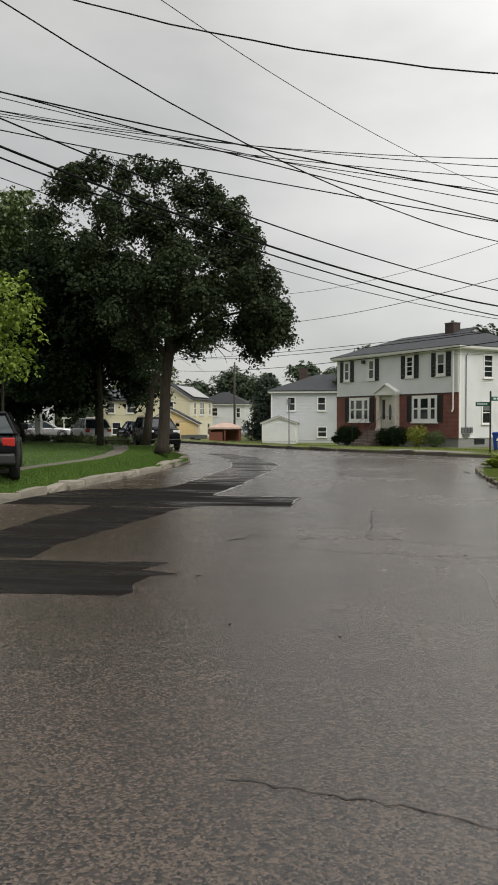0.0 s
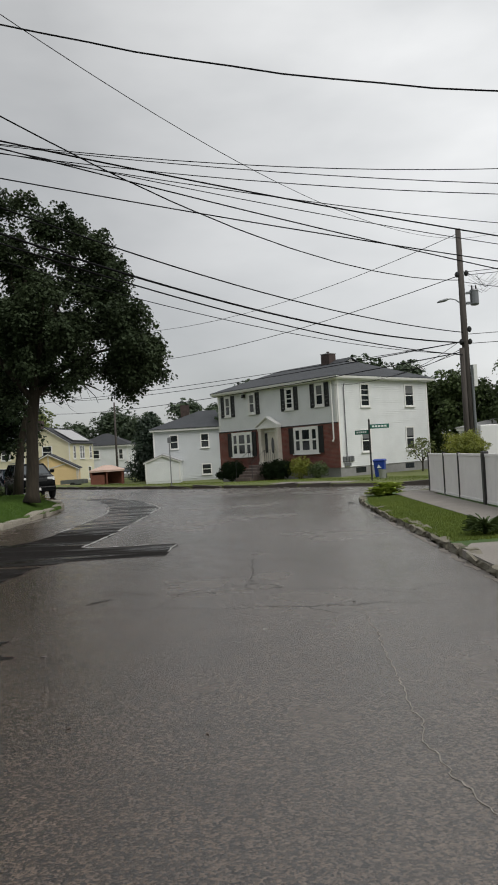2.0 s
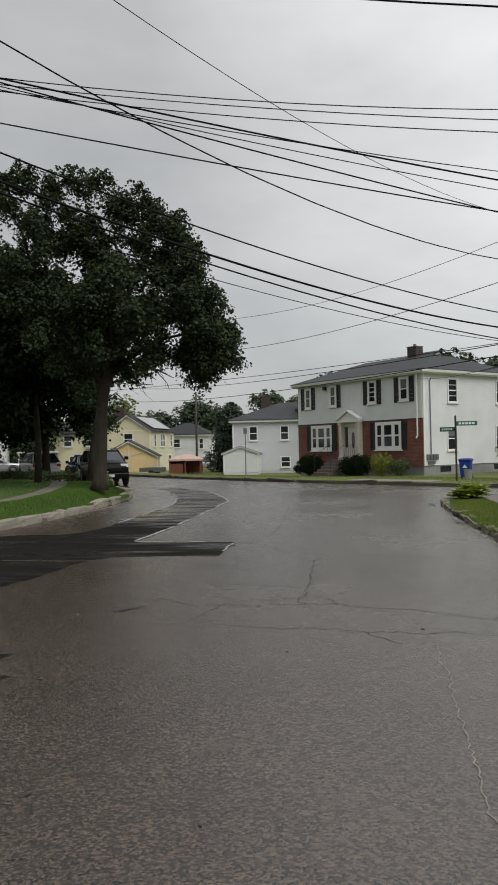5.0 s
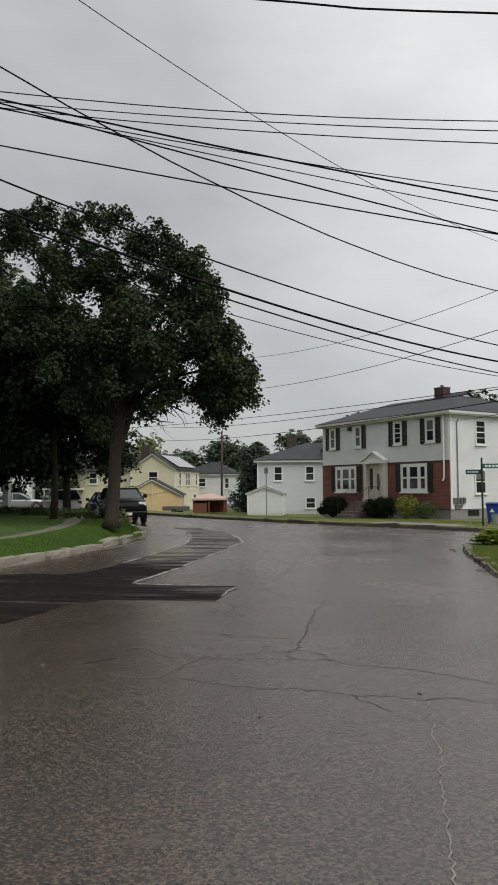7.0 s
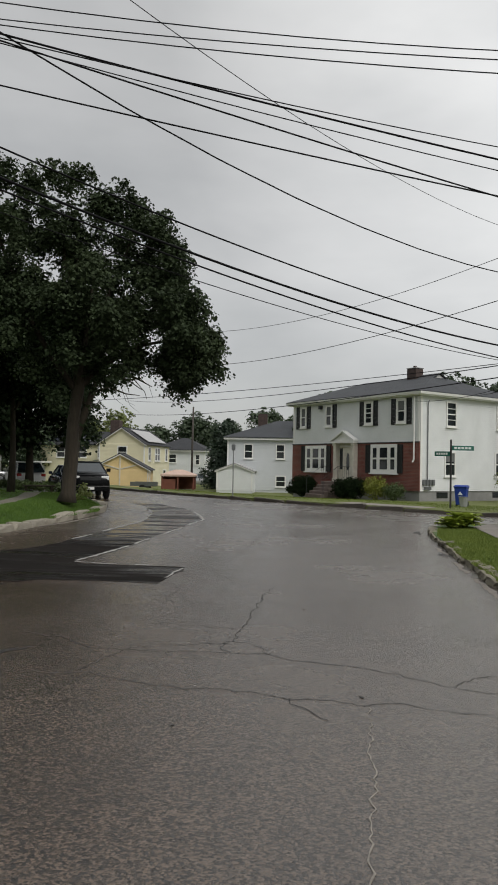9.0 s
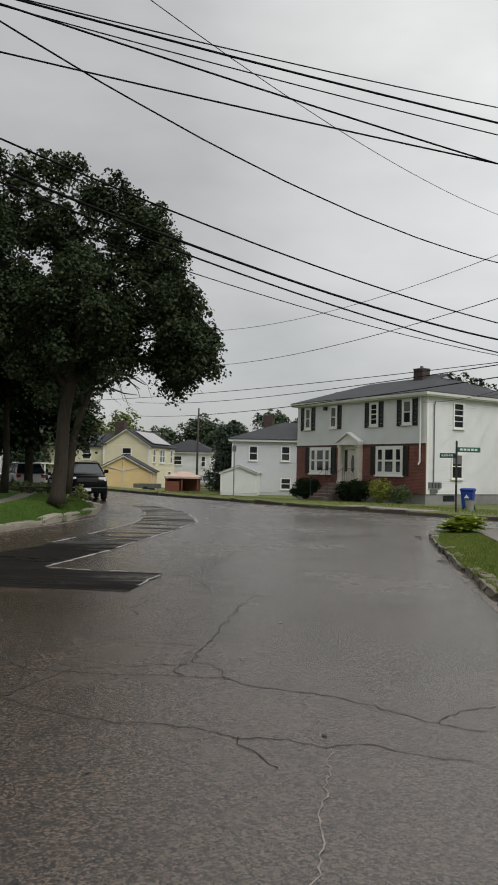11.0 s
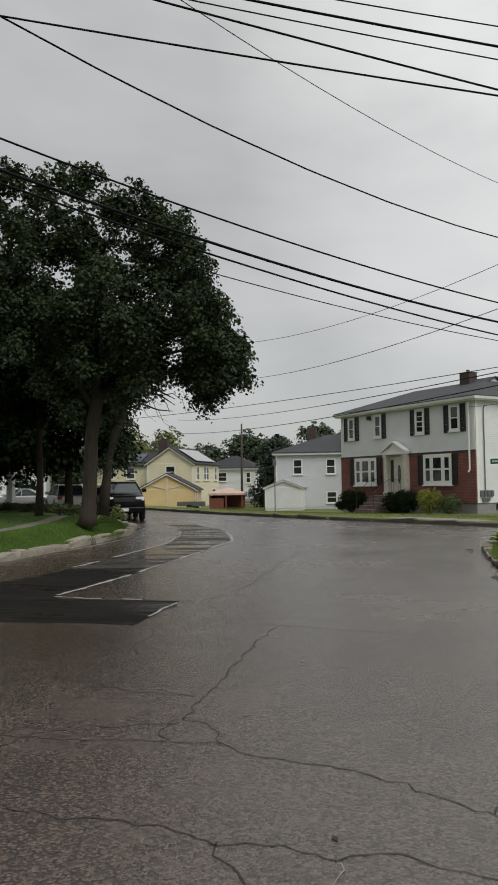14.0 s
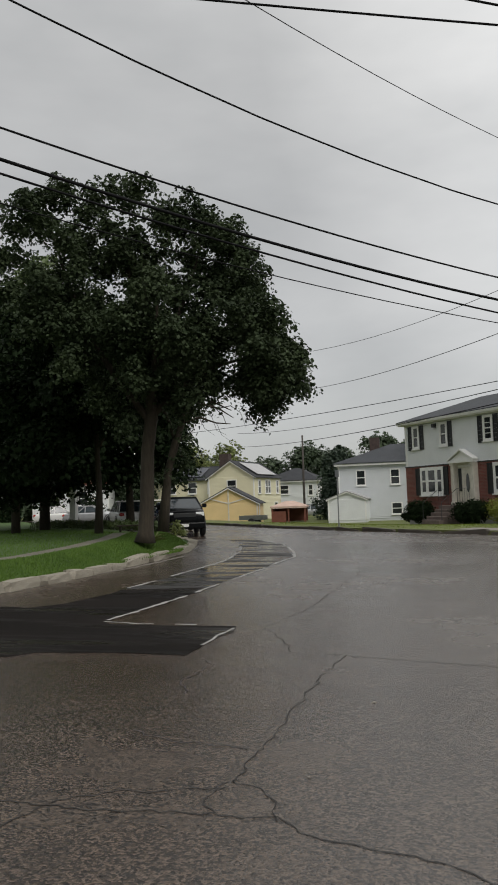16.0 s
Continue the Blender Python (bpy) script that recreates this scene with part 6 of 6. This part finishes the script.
for p, q, sag, r, u0, u1, wv in (
        ((-6.18, 7.75, 8.155), (4.22, 7.23, 5.375), 0.45, 0.013, -0.25, 1.9, 0.008),
        ((-4.03, 9.93, 8.94), (5.68, 24.71, 8.97), 0.54, 0.009, -0.5, 1.7, 0),
        ((-3.32, 11.89, 7.36), (7.14, 22.91, 6.75), 0.65, 0.016, -0.6, 1.0, 0.004),
        ((-9.79, 5.38, 6.85), (8.09, 11.38, 4.24), 0.33, 0.013, -0.05, 1.3, 0),
        ((-4.02, 6.08, 5.09), (9.87, 8.84, 5.57), 0.63, 0.006, -0.45, 1.2, 0),
        ((-8.72, 7.34, 6.70), (7.76, 6.89, 4.07), 0.56, 0.006, -0.1, 1.3, 0),
        ((-7.89, 6.71, 6.28), (7.44, 7.06, 4.08), 0.59, 0.006, -0.1, 1.3, 0),
        ((-10.57, 5.97, 6.56), (8.28, 11.07, 3.70), 0.22, 0.01, 0.0, 1.25, 0),
        ((-9.40, 4.36, 6.66), (8.93, 12.05, 3.46), 0.29, 0.01, 0.0, 1.25, 0),
        ((-7.90, 4.64, 5.72), (8.59, 11.99, 4.93), 0.46, 0.007, -0.1, 1.25, 0),
        ((-9.13, 5.35, 6.64), (8.24, 11.44, 4.14), 0.39, 0.007, -0.05, 1.25, 0),
        ((-6.52, 9.57, 6.79), (PX, PY, 5.06), 0.53, 0.018, -0.3, 1.0, 0),
        ((-5.93, 8.77, 5.93), (PX, PY, 4.73), 0.56, 0.026, -0.3, 1.0, 0),
        ((-6.80, 7.90, 5.99), (PX, PY, 4.33), 0.53, 0.018, -0.25, 1.0, 0),
        ((-7.22, 9.15, 6.00), (PX, PY, 4.35), 0.57, 0.01, -0.2, 1.0, 0)):
    wire("overhead_cable", p, q, sag, r, u0, u1, wave=wv)
for p, q, sag, r in (((-5.79, 39.25, 8.44), (PX, PY, 8.27), 0.63, 0.012), ((-9.01, 50.6, 8.25), (PX, PY, 6.92), 0.62, 0.016), ((-20.03, 47.11, 5.42), (PX, PY, 4.77), 0.35, 0.014), ((-15.97, 68.52, 7.33), (PX, PY, 4.78), 0.37, 0.02), ((-16.06, 68.26, 6.11), (PX, PY, 4.45), 0.35, 0.022)):
    wire("overhead_cable", p, q, sag, r, -0.25, 1.0, "black overhead cable running to the far pole")
for q, z in (((9.5, 48.0, 6.2), 4.9), ((8.0, 46.0, 5.9), 4.6), ((4.9, 41.9, 5.2), 4.5)):
    wire("service_drop", (PX, PY, z), q, 0.3, 0.012, label="thin service cable to the corner house")
for z0, q in ((7.0, (24, 14, 7.2)), (6.9, (24, 13.5, 6.8)), (5.0, (24, 14, 5.2)), (4.7, (24, 14, 4.9)), (6.7, (13, 17, 5.0))):
    wire("overhead_cable", (PX, PY, z0), q, 0.3, 0.012, label="black overhead cable leading away from the pole")


def plain_pole(x, y, z, h, r, label, arms=True):
    p_ = thing("utility_pole", pose(x, y, z), label, "pole")
    bm = bmesh.new()
    tube(bm, [(0, 0, -0.1), (0, 0, h * 0.5), (0.03, 0, h)], [r, r * 0.85, r * 0.65], 10)
    part("pole", bm, POLE, p_, smooth=True)
    if arms:
        boxpart("cross_arm", (-0.6, -0.05, h - 0.7), (0.6, 0.05, h - 0.6), POLE, p_)
        for dx in (-0.5, 0.5):
            bm = bmesh.new()
            tube(bm, [(dx, 0, h - 0.6), (dx, 0, h - 0.4)], [0.05, 0.03], 6)
            part("insulator", bm, RUBBER, p_)
    return p_


plain_pole(-14.4, 78.2, -0.6, 8.3, 0.13, "far wooden utility pole between the houses", False)
plain_pole(-9.8, 4.2, 0, 9.0, 0.17, "wooden utility pole behind the kerb")
plain_pole(14.5, 7.2, 0, 8.6, 0.17, "wooden utility pole beside the driveway")

# ---- street name sign ----
sg = thing("street_sign", pose(5.13, 30.7, far_level(5.13, 30.7)), "dark post with two green street name blades", "sign")
bm = bmesh.new()
tube(bm, [(0, 0, -0.1), (0, 0, 2.6)], 0.038, 8)
part("post", bm, POST, sg)
bm = bmesh.new()
tube(bm, [(0, 0, 2.3), (0, 0, 2.63)], [0.015, 0.012], 6)
part("finial", bm, POST, sg)


def blade(x0, x1, z, turn):
    m = pose(0, 0, z, 0, 0, turn)
    bm = bmesh.new()
    box(bm, (x0, -0.012, -0.09), (x1, 0.012, 0.09), m)
    bevel(bm, 0.008, 1)
    b_ = part("blade", bm, SIGN, sg, "green street name blade")
    n = 5
    for i in range(n):
        a = x0 + 0.08 + (x1 - x0 - 0.16) * i / n
        boxpart("letter_bar", (a, -0.016, -0.035), (a + (x1 - x0) * 0.12, -0.0125, 0.04), SIGNTXT, b_, m=m)


blade(0.04, 0.88, 2.29, 8)
blade(-0.7, -0.04, 2.07, -38)

# marker post on the far verge
mp_ = thing("marker_post", pose(-4.05, 36.45, 0.1), "thin grey street post with a small plate", "post")
bm = bmesh.new()
tube(bm, [(0, 0, -0.1), (0, 0, 2.5)], 0.03, 6)
part("post", bm, STEEL, mp_)
boxpart("plate", (-0.09, -0.03, 2.2), (0.09, -0.01, 2.48), METAL, mp_, "small grey plate", 0.01)
# white pillar beyond the lawn
boxpart_ = thing("white_post", pose(-22.5, 46.5, 0.1), "square white post beyond the lawn", "post")
boxpart("post", (-0.2, -0.2, -0.1), (0.2, 0.2, 2.5), TRIM, boxpart_, "", 0.02)
boxpart("cap", (-0.26, -0.26, 2.5), (0.26, 0.26, 2.6), TRIM, boxpart_, "", 0.02)

# ---- wheeled bin ----
bn = thing("wheeled_bin", pose(6.2, 34.9, far_level(6.2, 34.9), 0, 0, -20), "blue wheeled recycling bin with its lid shut", "bin")
bn.scale = (0.85, 0.85, 0.8)
bm = bmesh.new()
loft(bm, [[(-w, -d, z), (w, -d, z), (w, d, z), (-w, d, z)] for w, d, z in ((0.24, 0.26, 0.08), (0.3, 0.34, 0.98), (0.33, 0.37, 1.0), (0.33, 0.37, 1.04))])
bevel(bm, 0.02, 1)
bd = part("body", bm, BLUE, bn)
bm = bmesh.new()
loft(bm, [[(-w, -d, z), (w, -d, z), (w, d, z), (-w, d, z)] for w, d, z in ((0.34, 0.39, 1.04), (0.34, 0.39, 1.08), (0.26, 0.3, 1.14))])
bevel(bm, 0.02, 1)
part("lid", bm, BLUE, bn)
bm = bmesh.new()
tube(bm, [(-0.26, 0.42, 1.02), (0.26, 0.42, 1.02)], 0.018, 6)
part("handle", bm, BLUE, bn)
for s_ in (-0.27, 0.27):
    bm = bmesh.new()
    loft(bm, [[(s_ + o, 0.24 + 0.12 * math.cos(a * math.pi / 8), 0.12 + 0.12 * math.sin(a * math.pi / 8)) for a in range(16)] for o in (-0.03, 0.03)])
    part("wheel", bm, RUBBER, bn)
bm = bmesh.new()
loft(bm, [[(0.14 * math.cos(a * 2.094 + 1.57), -0.345 + o, 0.68 + 0.13 * math.sin(a * 2.094 + 1.57)) for a in range(3)] for o in (-0.02, 0.02)])
part("emblem", bm, SIGNTXT, bd, "pale triangular emblem")
bk = thing("bucket", pose(6.05, 33.4, far_level(6.05, 33.4)), "small pale grey tub beside the bin", "tub")
bm = bmesh.new()
loft(bm, [[(q * math.cos(a * math.pi / 8), q * math.sin(a * math.pi / 8), z) for a in range(16)] for q, z in ((0.15, 0.0), (0.19, 0.4), (0.21, 0.42), (0.17, 0.42), (0.14, 0.05))])
part("tub", bm, CARSILVER, bk)
# low bench under the trees
be = thing("garden_bench", pose(-12.4, 33.6, 0.12, 0, 0, 25), "low dark garden bench under the trees", "bench")
boxpart("seat", (-0.7, -0.2, 0.36), (0.7, 0.2, 0.42), BARK, be, "", 0.01)
for x in (-0.55, 0.55):
    boxpart("leg", (x - 0.05, -0.16, -0.02), (x + 0.05, 0.16, 0.36), BARK, be, "", 0.01)


# ---- kerb stones, piece by piece ----
def kerb(name, line, label, top, width, rough, lmin, lmax, seed, wobble=0.05, shift=0.0, stone=KERB):
    rng = random.Random(seed)
    k_ = thing(name, pose(0, 0, 0), label, "kerb")
    k_["kind"] = "structure"
    meshes = []
    for j in range(7):
        bm = bmesh.new()
        box(bm, (-0.5, -0.5, -0.6), (0.5, 0.5, 1.0))
        bmesh.ops.subdivide_edges(bm, edges=bm.edges[:], cuts=2, use_grid_fill=True)
        bmesh.ops.smooth_vert(bm, verts=bm.verts[:], factor=0.45, use_axis_x=True, use_axis_y=True, use_axis_z=True)
        for v in bm.verts:
            v.co += rough * noise.noise_vector(v.co * 2.3 + Vector((j * 7.1, 0, 0)))
        me = bpy.data.meshes.new("kerb_stone")
        bmesh.ops.recalc_face_normals(bm, faces=bm.faces)
        bm.to_mesh(me)
        bm.free()
        me.materials.append(stone)
        meshes.append(me)
    pts = fine_line(line, 0.05)
    i = 0
    while i < len(pts) - 12:
        n = int(rng.uniform(lmin, lmax) / 0.05)
        a, b = Vector(pts[i]), Vector(pts[min(i + n, len(pts) - 1)])
        d = b - a
        ln = d.length - 0.03
        if ln > 0.15:
            ob = new("kerb_stone", meshes[rng.randrange(7)])
            ob.parent = k_
            c = (a + b) / 2
            ob.matrix_world = pose(c.x + rng.uniform(-wobble, wobble) + shift, c.y, 0.0, rng.uniform(-5, 5), rng.uniform(-5, 5), math.degrees(math.atan2(d.y, d.x)) + rng.uniform(-3, 3)) @ Matrix.Diagonal((ln, width * rng.uniform(0.8, 1.2), top * rng.uniform(0.8, 1.15), 1))
        i += n + 1
    return k_


kerb("kerb_right", NEAR_RIGHT[1:9], "row of rough worn granite kerb stones half sunk in grass", 0.11, 0.2, 0.24, 0.28, 0.65, 1, 0.035, 0.04, KERB_OLD)
kerb("kerb_left", [(-7.0, 9)] + NEAR_LEFT[1:9], "row of rough uneven granite kerb stones", 0.17, 0.3, 0.1, 0.6, 1.5, 2, 0.03, 0.05)
kerb("kerb_far", FAR_KERB[2:9], "low granite kerb along the cross street", 0.125, 0.14, 0.03, 1.6, 2.4, 3, 0.0, 0.0, KERB_SHADE_WET)
